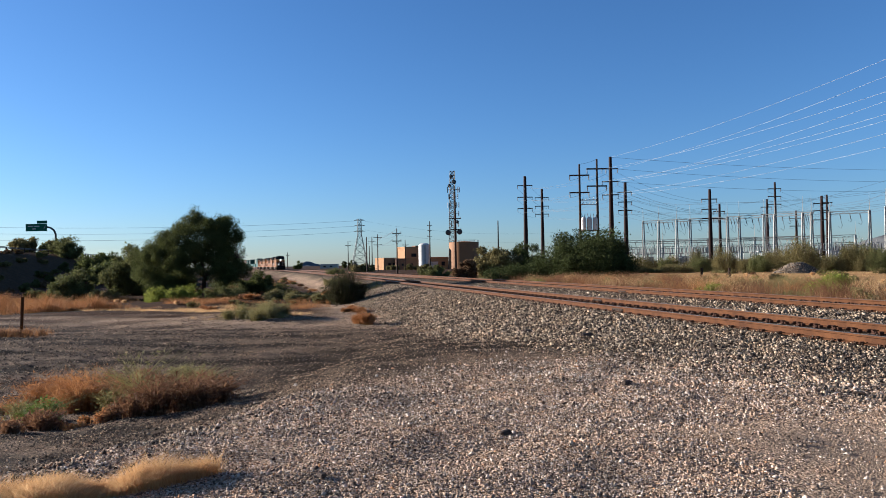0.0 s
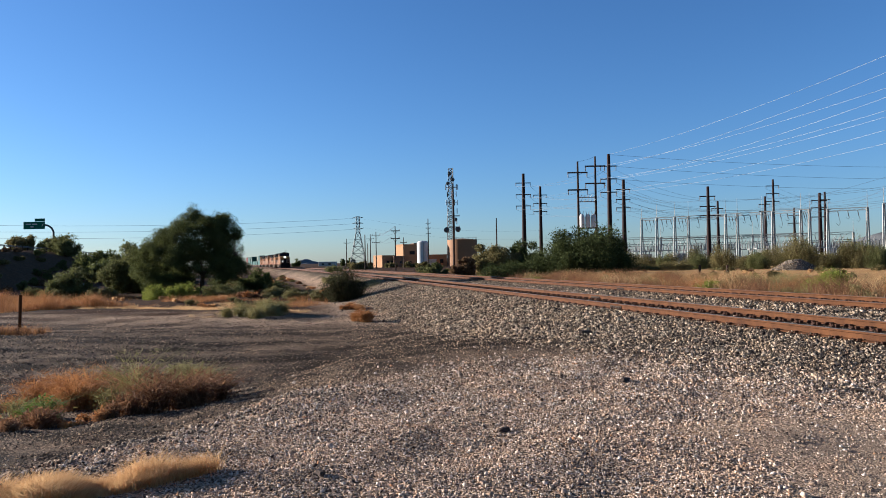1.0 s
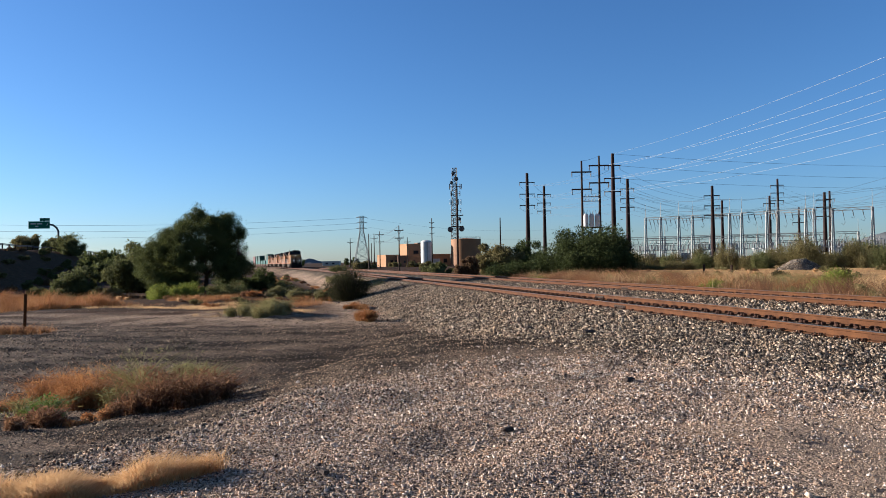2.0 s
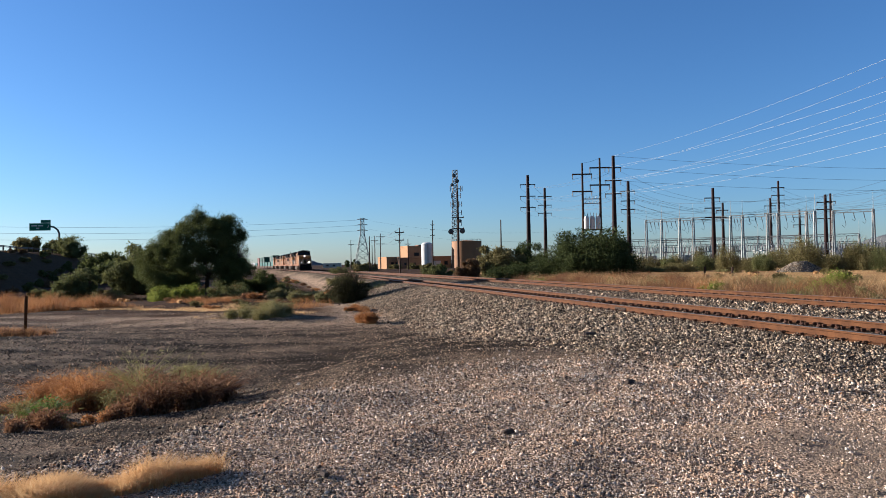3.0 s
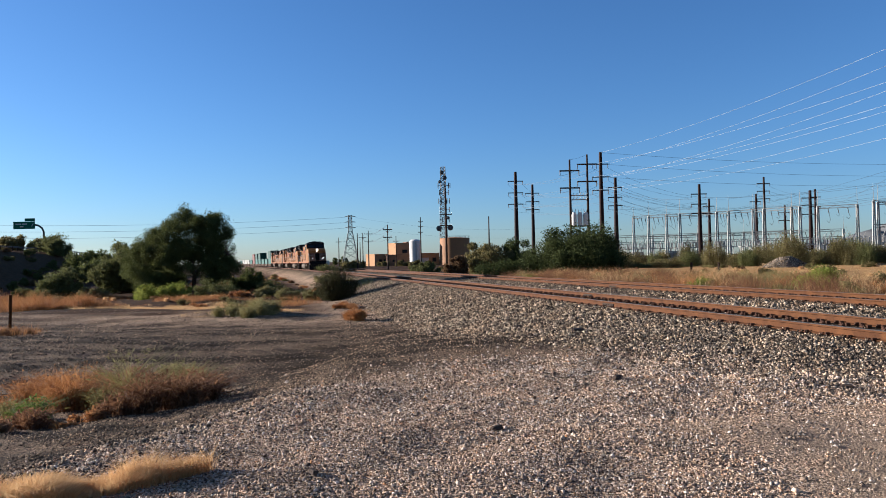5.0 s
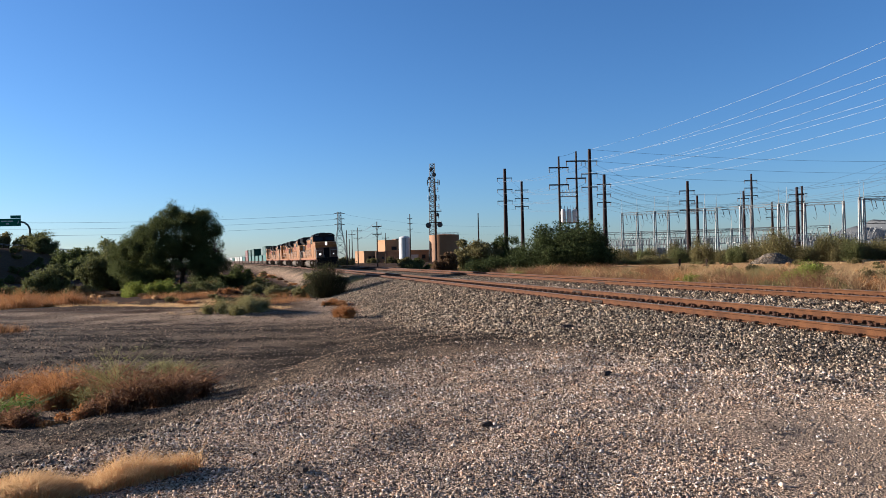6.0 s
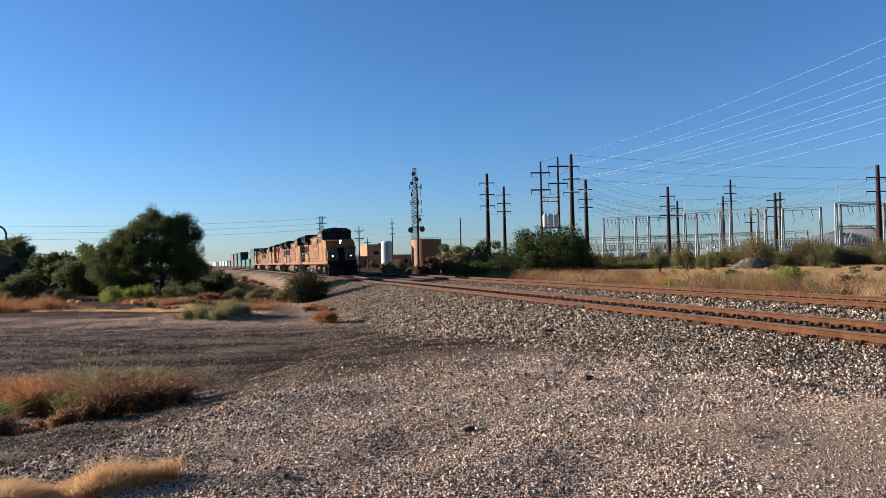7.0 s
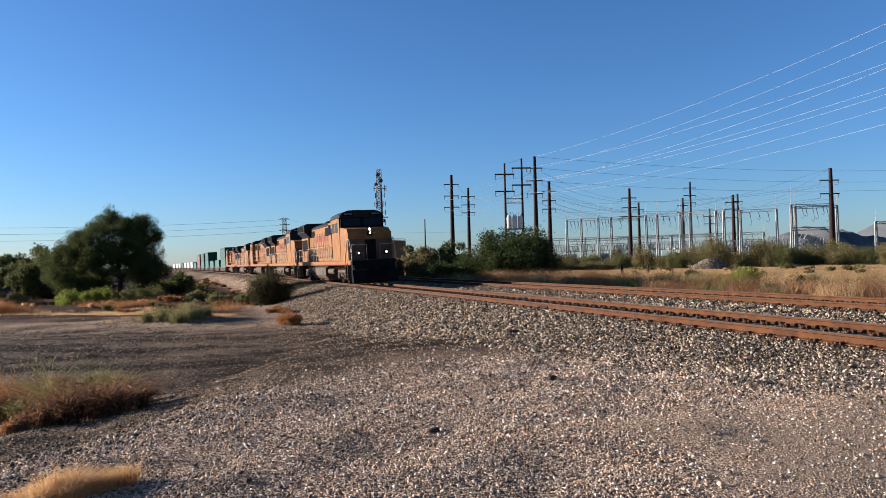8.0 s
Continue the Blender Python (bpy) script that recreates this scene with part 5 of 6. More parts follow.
# ---- substation ----
def gantry_column(parent, x, y, h, spike=True):
    z = -0.7
    b = Build()
    for s in (-1, 1):
        b.tube((x + s * 0.42, y, z), (x + s * 0.2, y, h), 0.24, 0.19, 4)
    for t in (0.2, 0.4, 0.6, 0.8):
        w = 0.42 - 0.22 * t
        b.tube((x - w, y, z + (h - z) * t), (x + w, y, z + (h - z) * t), 0.1, 0.1, 4)
    c = part("column", b, GALV, parent, "pale galvanised A-frame column")
    if spike:
        part("lightning_spike", Build().tube((x, y, h), (x, y, h + 4.6), 0.09, 0.03, 5), GALV, c)


def make_gantry(cols, h, low, label, depth=0.0):
    g = thing("substation_gantry", Matrix.Identity(4), label, "substation gantry", "substation gantries")
    for x, y in cols:
        gantry_column(g, x, y, h)
    for (x0, y0), (x1, y1) in zip(cols, cols[1:]):
        for z in (h - 0.3, low):
            if z is None:
                continue
            b = Build()
            a, c = Vector((x0, y0, z)), Vector((x1, y1, z))
            n = max(3, int((c - a).length / 2.2))
            for dz in (-0.35, 0.35):
                b.tube(a + Vector((0, 0, dz)), c + Vector((0, 0, dz)), 0.11, 0.11, 4)
            for k in range(n):
                b.tube(a.lerp(c, k / n) + Vector((0, 0, -0.35 if k % 2 else 0.35)), a.lerp(c, (k + 1) / n) + Vector((0, 0, 0.35 if k % 2 else -0.35)), 0.06, 0.06, 4)
            beam = part("beam", b, PYLON_STEEL if z == h - 0.3 else TOWER_STEEL, g)
            if z == h - 0.3:
                for k in (1, 2, 3):
                    p = a.lerp(c, k / 4)
                    i = Build()
                    low_z = -2.6 - 0.9 * ((k * 7 + int(x0)) % 3)
                    i.turned(p + Vector((0.1, 0, -0.4)), p + Vector((0.4, 0, -1.9)), (0.05, 0.14, 0.08, 0.14, 0.08, 0.14, 0.05), 6)
                    i.path([p + Vector((0.4, 0, -1.9)), p + Vector((0.75, 0, low_z * 0.8)), p + Vector((0.35, 0, low_z)), p + Vector((-0.3, 0, low_z * 0.85))], 0.05, 4)
                    part("jumper", i, TOWER_STEEL, beam, "hanging jumper and insulator string")
    return g


make_gantry([(63.95, 230.0), (67.92, 227.0), (72.45, 223.5), (75.74, 220.8), (84.26, 213.5), (86.81, 211.2), (91.91, 206.3), (94.01, 204.2), (99.23, 198.7), (100.71, 197.0)], 14.1, 7.2, "long pale steel substation gantry with hanging insulators")
make_gantry([(106.72, 199), (114.81, 194)], 14.2, None, "pale steel substation portal with hanging insulators")
make_gantry([(114.34, 186), (125.08, 184)], 14.6, 8.0, "tall pale steel substation portal")
make_gantry([(119.2, 192), (130.33, 190)], 14.6, None, "tall pale steel substation portal")
make_gantry([(141.84, 190), (155.78, 188)], 9.8, None, "pale steel line portal beyond the substation")
make_gantry([(68, 268), (80, 263), (94, 256), (108, 250), (122, 244), (136, 238)], 9.0, 6.2, "low pale steel busbar gantry behind the main one")


def make_switch(kind):
    s = thing("substation_switch", Matrix.Identity(4), "grey substation switch on a steel stand", "electrical switch", "substation switchgear")
    b = Build()
    for x in (-1.6, 1.6):
        for y in (-0.5, 0.5):
            b.tube((x, y, 0), (x, y, 4.4), 0.1, 0.1, 4)
    b.box((0, 0, 4.45), (4.6, 1.3, 0.22), 0.02)
    part("stand", b, GALV, s)
    for k in range(5):
        i = Build()
        x = -1.8 + 0.9 * k
        i.turned((x, 0, 4.55), (x + 0.1 * (k - 2), 0, 6.25), (0.12, 0.21, 0.11, 0.2, 0.1, 0.19, 0.1, 0.17, 0.09), 6)
        part("post_insulator", i, INSULATOR, s)
    for k in range(3):
        part("blade", Build().tube((-1.7 + 1.4 * k, 0, 6.3), (-0.9 + 1.4 * k, 0, 7.9 if kind else 6.5), 0.09, 0.07, 5), GALV, s)
    return s


def make_transformer():
    s = thing("power_transformer", Matrix.Identity(4), "pale grey substation transformer with cooling fins", "transformer", "substation transformers")
    part("tank", Build().box((0, 0, 2.0), (4.0, 2.6, 3.0), 0.1), GALV, s)
    b = Build()
    for k in range(8):
        b.box((-1.7 + 0.49 * k, -1.6, 1.9), (0.12, 0.6, 2.4), 0.02)
    part("cooling_fins", b, WHITE_PAINT, s)
    for x in (-1.2, 0.0, 1.2):
        i = Build()
        i.turned((x, 0, 3.48), (x, 0, 5.0), (0.12, 0.2, 0.11, 0.19, 0.1, 0.18, 0.09, 0.16, 0.07))
        part("bushing", i, INSULATOR, s)
    return s


rng = np.random.default_rng(5)
protos = [make_switch(0), make_switch(1), make_transformer()]
first = set()
for k in range(46):
    u = k / 45
    row = k % 3
    x, y = 60 + 78 * u + rng.uniform(-1.5, 1.5), 238 - 40 * u + row * 9 + rng.uniform(-2, 2)
    pr = protos[2 if k % 7 == 3 else k % 2]
    m = pose(x, y, -0.65, 0, 0, rng.uniform(-25, 25))
    if pr in first:
        copy_thing(pr, m)
    else:
        pr.matrix_basis = m
        first.add(pr)

# ---- scrub across the tracks ----
kinds = [bush_meshes(np.random.default_rng(200 + k), h, w, 9000, 0.11, m, 34, 1.35) for k, (h, w, m) in enumerate(((3.9, 7.0, LEAF_OLIVE), (2.6, 8.5, LEAF_OLIVE), (3.0, 6.0, LEAF_MID), (1.9, 5.0, LEAF_MID)))]
for k in range(66):
    u = k / 65
    a = radians(13 + 30 * u + rng.uniform(-0.5, 0.5))
    dist = rng.uniform(142, 185) if k % 3 else rng.uniform(130, 145)
    x, y = math.sin(a) * dist, math.cos(a) * dist
    j = int(rng.choice(4, p=(0.34, 0.3, 0.22, 0.14)))
    o = thing("desert_scrub", pose(x, y, land_at(x, y) - 0.05, 0, 0, rng.uniform(0, 360)) @ Matrix.Diagonal((*[float(rng.uniform(0.55, 1.1))] * 2, float(rng.choice((0.55, 0.8, 1.0, 1.3, 1.6))), 1)), ("olive", "olive", "grey-green", "low grey-green")[j] + " desert scrub bush on dry ground", "bush", "scrub across the tracks")
    part("branchwork", kinds[j][0], BARK, o)
    part("foliage", kinds[j][1], None, o)
make_bush("scrub_bush", 72, 122, 3.6, 7.0, 9000, 0.2, LEAF_OLIVE, "rounded olive bush on the dry field", 31, 16)
make_bush("scrub_bush", -1.5, 118, 2.0, 5.5, 6000, 0.18, LEAF_MID, "low green bush across the tracks", 32)
make_bush("scrub_bush", 25, 112, 3.2, 9, 8000, 0.2, LEAF_BROWN, "low dry brushwood across the tracks", 33)
make_bush("shrub", 20.9, 38.6, 1.5, 3.2, 9500, 0.06, LEAF_LIME, "bright yellow-green shrub in dry grass", 34)
make_bush("shrub", 24.0, 38.0, 1.1, 2.2, 4500, 0.06, LEAF_OLIVE, "olive shrub in dry grass", 35)
for k, (x, y) in enumerate(((14.0, 62), (17.0, 58), (12.0, 66), (9.4, 71), (20, 55))):
    make_bush("shrub", x, y, 0.7, 2.0, 2500, 0.07, (LEAF_LIME, LEAF_OLIVE)[k % 2], "low yellow-green shrub at the edge of dry grass", 36 + k)


def band(y0, y1, off0, off1, n, seed):
    r = np.random.default_rng(seed)
    out = []
    for _ in range(n):
        p = on_track(float(r.uniform(y0, y1)), float(r.uniform(off0, off1)))
        out.append((p.x, p.y, 2.2, 1.4, 105))
    return out


make_grass("dry_reeds", band(18, 80, 14.5, 23, 70, 1), 76000, 1.35, 0.5, 0.007, STRAW_BROWN, "tall dry brown reeds beside the tracks", 75, patch=4.0)
make_grass("dry_reeds", band(18, 80, 15, 26, 70, 2), 34000, 1.3, 0.6, 0.007, STRAW, "tall straw-coloured grass beside the tracks", 76, patch=5.0)
make_grass("dry_reeds", band(14, 75, 15, 28, 60, 3), 34000, 1.2, 0.6, 0.008, STRAW_RED, "rusty dry grass beside the tracks", 77, patch=4.0)
make_grass("dry_reeds", band(16, 85, 15, 30, 50, 4), 56000, 1.2, 0.6, 0.009, STRAW_GREY, "grey-green weeds among dry reeds", 79, patch=5.0)
make_grass("straw_field", [(62, 105, 26, 14, 0), (45, 85, 18, 10, 0), (80, 110, 30, 12, 0)], 9000, 0.2, 0.6, 0.02, STRAW, "low pale straw on the bare field", 78, patch=9.0)

r0 = np.random.default_rng(81)
for k in range(60):
    p = on_track(float(r0.uniform(22, 90)), float(r0.uniform(15.5, 28)))
    make_bush("reed_shrub", p.x, p.y, r0.uniform(0.5, 1.05), r0.uniform(1.2, 2.6), 1500, 0.06, (STRAW_GREY, LEAF_OLIVE, STRAW_BROWN, STRAW_RED, LEAF_LIME)[k * 7 % 5], ("grey-green", "olive", "dead brown", "rust-orange", "yellow-green")[k * 7 % 5] + " shrub among dry reeds beside the tracks", 700 + k, 8, "shrub", "shrubs among the reeds")
for k in range(90):
    p = on_track(float(r0.uniform(45, 150)), float(r0.uniform(24, 75)))
    me, lab = kinds_low[(1, 3, 4, 3, 2)[k % 5]]
    o = thing("small_tuft", pose(p.x, p.y, land_at(p.x, p.y) - 0.02, 0, 0, r0.uniform(0, 360)) @ Matrix.Scale(float(r0.uniform(1.0, 1.9)), 4), lab + " tuft on the dry field", "weed", "small tufts on the dry field")
    part("growth", me, None, o)

mound = thing("gravel_mound", pose(53.9, 110, land_at(53.9, 110) - 0.05), "grey heap of crushed stone on the dry field", "gravel heap")
gr = np.random.default_rng(8)
n = 28
ang, rad = np.meshgrid(np.linspace(0, 2 * math.pi, 40, endpoint=False), np.linspace(0, 1, n))
hx, hy = np.cos(ang) * rad * 3.6, np.sin(ang) * rad * 2.6
hz = 1.5 * (1 - np.clip(rad * 1.25 - 0.25, 0, 1) ** 1.3) * (1 + 0.14 * np.sin(3 * ang + 1) * rad) + gr.normal(size=rad.shape) * 0.09
v = np.c_[hx.ravel(), hy.ravel(), hz.ravel()]
f = [(i * 40 + j, i * 40 + (j + 1) % 40, (i + 1) * 40 + (j + 1) % 40, (i + 1) * 40 + j) for i in range(n - 1) for j in range(40)]
part("core", raw("core", v, f, STONE_HEAP), None, mound)
for x, y, h in ((27.7, 70, 1.5), (26.8, 75, 1.5)):
    o = thing("fence_post", pose(x, y, land_at(x, y) - 0.1), "dark timber fence post in dry grass", "post", "fence posts across the tracks")
    part("stake", Build().tube((0, 0, 0), (0, 0, h), 0.13, 0.12, 8), POLE_WOOD, o)

# ---- tanks and buildings ----
tank = thing("storage_tank", pose(8.7, 297, -0.8), "wide tan steel storage tank", "storage tank")
b = Build()
b.tube((0, 0, 0), (0, 0, 11.1), 6.1, 6.1, 48)
part("shell", b, TAN_PAINT, tank)
part("roof", Build().tube((0, 0, 11.1), (0, 0, 11.6), 6.2, 0.4, 48), TAN_PAINT, tank)
b = Build()
for k in range(48):
    a0, a1 = 2 * math.pi * k / 48, 2 * math.pi * (k + 1) / 48
    b.tube((6.05 * math.cos(a0), 6.05 * math.sin(a0), 11.9), (6.05 * math.cos(a1), 6.05 * math.sin(a1), 11.9), 0.05, 0.05, 4, False)
    if k % 3 == 0:
        b.tube((6.05 * math.cos(a0), 6.05 * math.sin(a0), 11.1), (6.05 * math.cos(a0), 6.05 * math.sin(a0), 11.9), 0.05, 0.05, 4, False)
part("railing", b, TOWER_STEEL, tank)
silo = thing("storage_tank", pose(-7.7, 300, -0.8), "tall white cylindrical tank", "storage tank")
b = Build()
b.tube((0, 0, 0), (0, 0, 10.3), 2.35, 2.35, 32)
for a0, a1, r0, r1 in ((10.3, 10.9, 2.35, 1.7), (10.9, 11.1, 1.7, 0.5)):
    b.tube((0, 0, a0), (0, 0, a1), r0, r1, 32)
part("shell", b, WHITE_PAINT, silo)
part("ladder", Build().box((0.4, -2.42, 5.2), (0.5, 0.1, 10.2), 0.02), GALV, silo)


def make_building(x, y, w, dep, h, mat, label, windows, turn=0):
    o = thing("building", pose(x, y, -0.9, 0, 0, turn), label, "building", "plant buildings")
    part("wall", Build().box((0, 0, h / 2), (w, dep, h), 0.05), mat, o)
    b = Build()
    for s in (-1, 1):
        b.box((0, s * (dep / 2 - 0.15), h + 0.2), (w + 0.1, 0.4, 0.5), 0.04)
        b.box((s * (w / 2 - 0.15), 0, h + 0.2), (0.4, dep - 0.7, 0.5), 0.04)
    part("parapet", b, mat, o)
    for wx, wz, ww, wh in windows:
        p = part("window", Build().box((wx, -dep / 2 - 0.03, wz), (ww, 0.12, wh), 0.02), STUCCO_DARK, o)
        part("pane", Build().box((wx, -dep / 2 - 0.08, wz), (ww - 0.3, 0.06, wh - 0.3), 0.01), GLASS_DARK, p)
    return o


make_building(-15.6, 322, 6.6, 8, 9.8, STUCCO, "tan block-shaped plant building", [(1.0, 6.5, 2.6, 1.6), (1.6, 3.2, 1.8, 1.4)], 28)
make_building(-10.8, 330, 5.0, 10, 10.4, STUCCO_DARK, "brown tower block of the plant", [], 12)
make_building(-24.5, 312, 6.5, 9, 5.0, STUCCO, "low tan plant building", [(-0.6, 2.6, 1.4, 1.2), (1.6, 2.6, 1.4, 1.2)], 30)
make_building(-9.0, 306, 2.6, 2.0, 2.6, WHITE_PAINT, "small white equipment house beside a tank", [(0.4, 1.6, 0.8, 0.7)], 15)
make_building(-4.0, 304, 3.4, 2.0, 3.0, WHITE_PAINT, "small white pump house beside a tank", [(0.4, 1.6, 0.9, 0.8)], 15)
make_building(-14.5, 308, 12.0, 7, 4.6, STUCCO_DARK, "low brown plant building", [(-3, 2.4, 1.2, 1.2), (1, 2.4, 1.2, 1.2)], 8)
make_building(0.2, 312, 12.0, 8, 5.0, STUCCO, "low tan plant building with dark openings", [(-3.5, 2.6, 1.6, 1.8), (-0.5, 2.6, 1.6, 1.8), (2.5, 2.2, 1.6, 2.4)], 6)
make_building(-88, 560, 13, 9, 3.2, CREAM_BOX, "long pale shed far along the line", [(-3, 1.8, 2, 1.2), (2, 1.8, 2, 1.2)], 0)
for k, (x, y, h, w) in enumerate(((-60, 480, 6.5, 7), (-68, 500, 5.5, 6), (-108, 540, 6, 9), (-118, 520, 5, 8), (-34, 330, 3, 6), (-20, 290, 2.5, 6), (-6, 270, 2.2, 7), (-12, 280, 2.0, 6), (-27, 240, 2.4, 8))):
    make_bush("far_bush", x, y, h, w, 3500, 0.4, LEAF_DARK if k < 4 else LEAF_OLIVE, "dark distant bush on the plain", 150 + k, 12)


# ---- far hills ----
def make_hill(name, x0, x1, y, peaks, label):
    rngh = np.random.default_rng(9)
    xs = np.linspace(x0, x1, 120)
    top = 0 * xs
    for px, ph, pw in peaks:
        top = np.maximum(top, ph * np.exp(-((xs - px) / pw) ** 2))
    top = top * (1 + 0.13 * waves(xs, 0 * xs, 140, 4) + 0.06 * waves(xs, 0 * xs, 50, 6) + 0.04 * waves(xs, 0 * xs, 22, 7))
    rows = 14
    vs, fs = [], []
    for i in range(rows):
        t = i / (rows - 1)
        for x, h in zip(xs, top):
            vs.append((x, y + 500 * (t - 0.5), -4 + (h + 4) * math.sin(math.pi * t) ** 0.8 + 0.035 * h * rngh.normal() * math.sin(math.pi * t)))
    for i in range(rows - 1):
        for j in range(119):
            a = i * 120 + j
            fs.append((a, a + 1, a + 121, a + 120))
    tagged(new(name, raw(name, vs, fs, HILL)), label, "hill", kind="structure")


make_hill("backdrop_hill", 1400, 3600, 3000, [(1830, 84, 130), (1945, 122, 70), (2060, 88, 90), (2280, 118, 130), (1700, 50, 120), (2480, 170, 280), (3100, 230, 420), (1560, 35, 200)], "hazy grey-brown desert hills far off")
make_hill("backdrop_peak", -1100, 300, 3600, [(-672, 26, 20), (-645, 15, 20), (60, 46, 60)], "faint blue-grey peaks far off")


# ---- sleepers and fastenings ----
tie_mesh = Build().box((0, 0, 0), (2.6, 0.23, 0.16), 0.015).mesh("sleeper")
plate = Build()
for side in (0.0, GAUGE):
    for q in (-0.12, 0.12):
        plate.box((side + q - GAUGE / 2, 0, 0.092), (0.12, 0.2, 0.03), 0.008)
        plate.tube((side + q * 1.1 - GAUGE / 2, -0.06, 0.10), (side + q * 1.1 - GAUGE / 2, -0.06, 0.135), 0.028, 0.022, 6)
        plate.tube((side + q * 1.1 - GAUGE / 2, 0.06, 0.10), (side + q * 1.1 - GAUGE / 2, 0.06, 0.135), 0.028, 0.022, 6)
for side in (0.0, GAUGE):
    for q in (-0.085, 0.085):
        for v in (-0.2, 0.2, 0.26):
            plate.box((side + q - GAUGE / 2, v, 0.115), (0.09, 0.05, 0.07), 0.012)
plate_mesh = plate.mesh("fastening")
for track, off in ((near_track, 0.0), (far_track, SPACING)):
    far_ties = Build()
    for k in range(520):
        y = 3.0 + 0.52 * k
        p = on_track(y, off + GAUGE / 2, RAIL_Z + CANT / 2 - 0.18 - 0.09)
        turn = math.degrees(math.atan(-rail_dx(y)))
        m = pose(p.x, p.y, p.z, 0, -math.degrees(math.asin(CANT / GAUGE)), -turn)
        if k < 150:
            o = part("sleeper", tie_mesh, TIE, track)
            o.matrix_basis = m
            o = part("fastening", plate_mesh, FASTENING, track)
            o.matrix_basis = m
        else:
            far_ties.box(p, (2.6, 0.23, 0.16), 0.0, m.to_3x3())
    tagged(part("far_sleepers", far_ties, TIE, track), kind="stuff")


joint = Build().box((0, 0, 0), (0.03, 0.7, 0.08), 0.008)
for k in range(6):
    joint.tube((-0.035, -0.28 + 0.112 * k, 0), (0.0, -0.28 + 0.112 * k, 0), 0.016, 0.016, 6)
joint_mesh = joint.mesh("joint_bar")
for track, off, y, z in ((near_track, 0.0, 22.3, RAIL_Z), (near_track, GAUGE, 26.7, RAIL_Z + CANT), (far_track, SPACING, 34.0, RAIL_Z), (near_track, 0.0, 47.0, RAIL_Z)):
    p = on_track(y, off - 0.03, z - 0.1)
    o = part("joint_bar", joint_mesh, TIE, track)
    o.matrix_basis = pose(p.x, p.y, p.z, 0, 0, math.degrees(math.atan(-rail_dx(y))))

# ---- loose stone ----
def stones(name, x, y, size, mat, label, seed, fine=False, z=None):
    """Angular stones lying on the land, all in one mesh."""
    r = np.random.default_rng(seed)
    n = len(x)
    if fine:
        corner = np.array([(1, 0.3, 0), (-1, -0.2, 0.1), (0.2, 1, 0), (-0.3, -1, 0), (0.4, 0.1, 1), (-0.4, 0, -1)], float)
        face = np.array([(0, 2, 4), (2, 1, 4), (1, 3, 4), (3, 0, 4), (2, 0, 5), (1, 2, 5), (3, 1, 5), (0, 3, 5)])
    else:
        corner = np.array([(a, b2, c) for a in (-1, 1) for b2 in (-1, 1) for c in (-1, 1)], float)
        face = np.array([(0, 1, 3, 2), (4, 6, 7, 5), (0, 4, 5, 1), (2, 3, 7, 6), (0, 2, 6, 4), (1, 5, 7, 3)])
    k = len(corner)
    c = corner[None] * r.uniform(0.55, 1.1, (n, k, 1)) + r.normal(0, 0.18, (n, k, 3))
    c = c * np.stack([r.uniform(0.7, 1.3, n), r.uniform(0.55, 1.0, n), r.uniform(0.4, 0.8, n)], 1)[:, None]
    q = r.normal(size=(n, 4))
    q[:, 1:3] *= 0.45
    q /= np.linalg.norm(q, axis=1)[:, None]
    w, i, j, h = q.T
    rot = np.stack([1 - 2 * (j * j + h * h), 2 * (i * j - h * w), 2 * (i * h + j * w), 2 * (i * j + h * w), 1 - 2 * (i * i + h * h), 2 * (j * h - i * w),
                    2 * (i * h - j * w), 2 * (j * h + i * w), 1 - 2 * (i * i + j * j)], 1).reshape(n, 3, 3)
    c = np.einsum("nij,nkj->nki", rot, c) * (size / 2)[:, None, None]
    pos = np.c_[x, y, (land(x, y) if z is None else z) + size * 0.12]
    v = (c + pos[:, None]).reshape(-1, 3)
    f = (face[None] + k * np.arange(n)[:, None, None]).reshape(-1, face.shape[1])
    return tagged(new(name, raw(name, v, f, mat)), label, "gravel", kind="stuff")


def scatter(n, r0, r1, a0, a1, seed):
    """Random places, thinning with distance from the pad."""
    r = np.random.default_rng(seed)
    rad = np.exp(r.uniform(math.log(r0), math.log(r1), n))
    a = np.radians(r.uniform(a0, a1, n))
    return np.sin(a) * rad, np.cos(a) * rad


x, y = scatter(150000, 3.6, 55, -42, 40, 1)
d, q, w = beside(x, y), outside(x, y), 0.5 * waves(x, y, 3.0, 5)
jit = np.random.default_rng(19).normal(0, 1, len(x))
on_bed = (d < 4.7 + w + 0.8 * jit) & (d > 0.12) & (y > 9.3 + 2 * w + 2.2 * jit) | (d < -1.9) & (d > -6.0)
on_dark = ~on_bed & (q > 0.5 - 0.9 * smooth((x + 2.6) / 2.2) + (0.5 + 1.0 * smooth((x + 2.6) / 2.2)) * jit) & (d > 0)
on_pad = ~on_bed & ~on_dark & (d > 0.3)
r = np.random.default_rng(2)
dist = np.hypot(x, y)
grow_far = np.clip(dist / 14.5, 0.85, 1.7)
bare = (x > 2.2 + w) & (y < 6.6 + 0.25 * x + w)
cover = 0.8 + 0.3 * waves(x, y, 1.7, 11)
keep = on_pad & (r.uniform(size=len(x)) < np.where(bare, 0.22, cover))
bulk = (0.017 + 0.032 * r.uniform(0, 1, keep.sum()) ** 2.2) * np.clip(dist[keep] / 6.5, 0.95, 1.8)
stones("loose_gravel", x[keep], y[keep], bulk, GRAVEL, "brown-grey loose gravel of mixed stones", 3, True)
gx, gy = scatter(76000, 3.6, 15, -36, 38, 21)
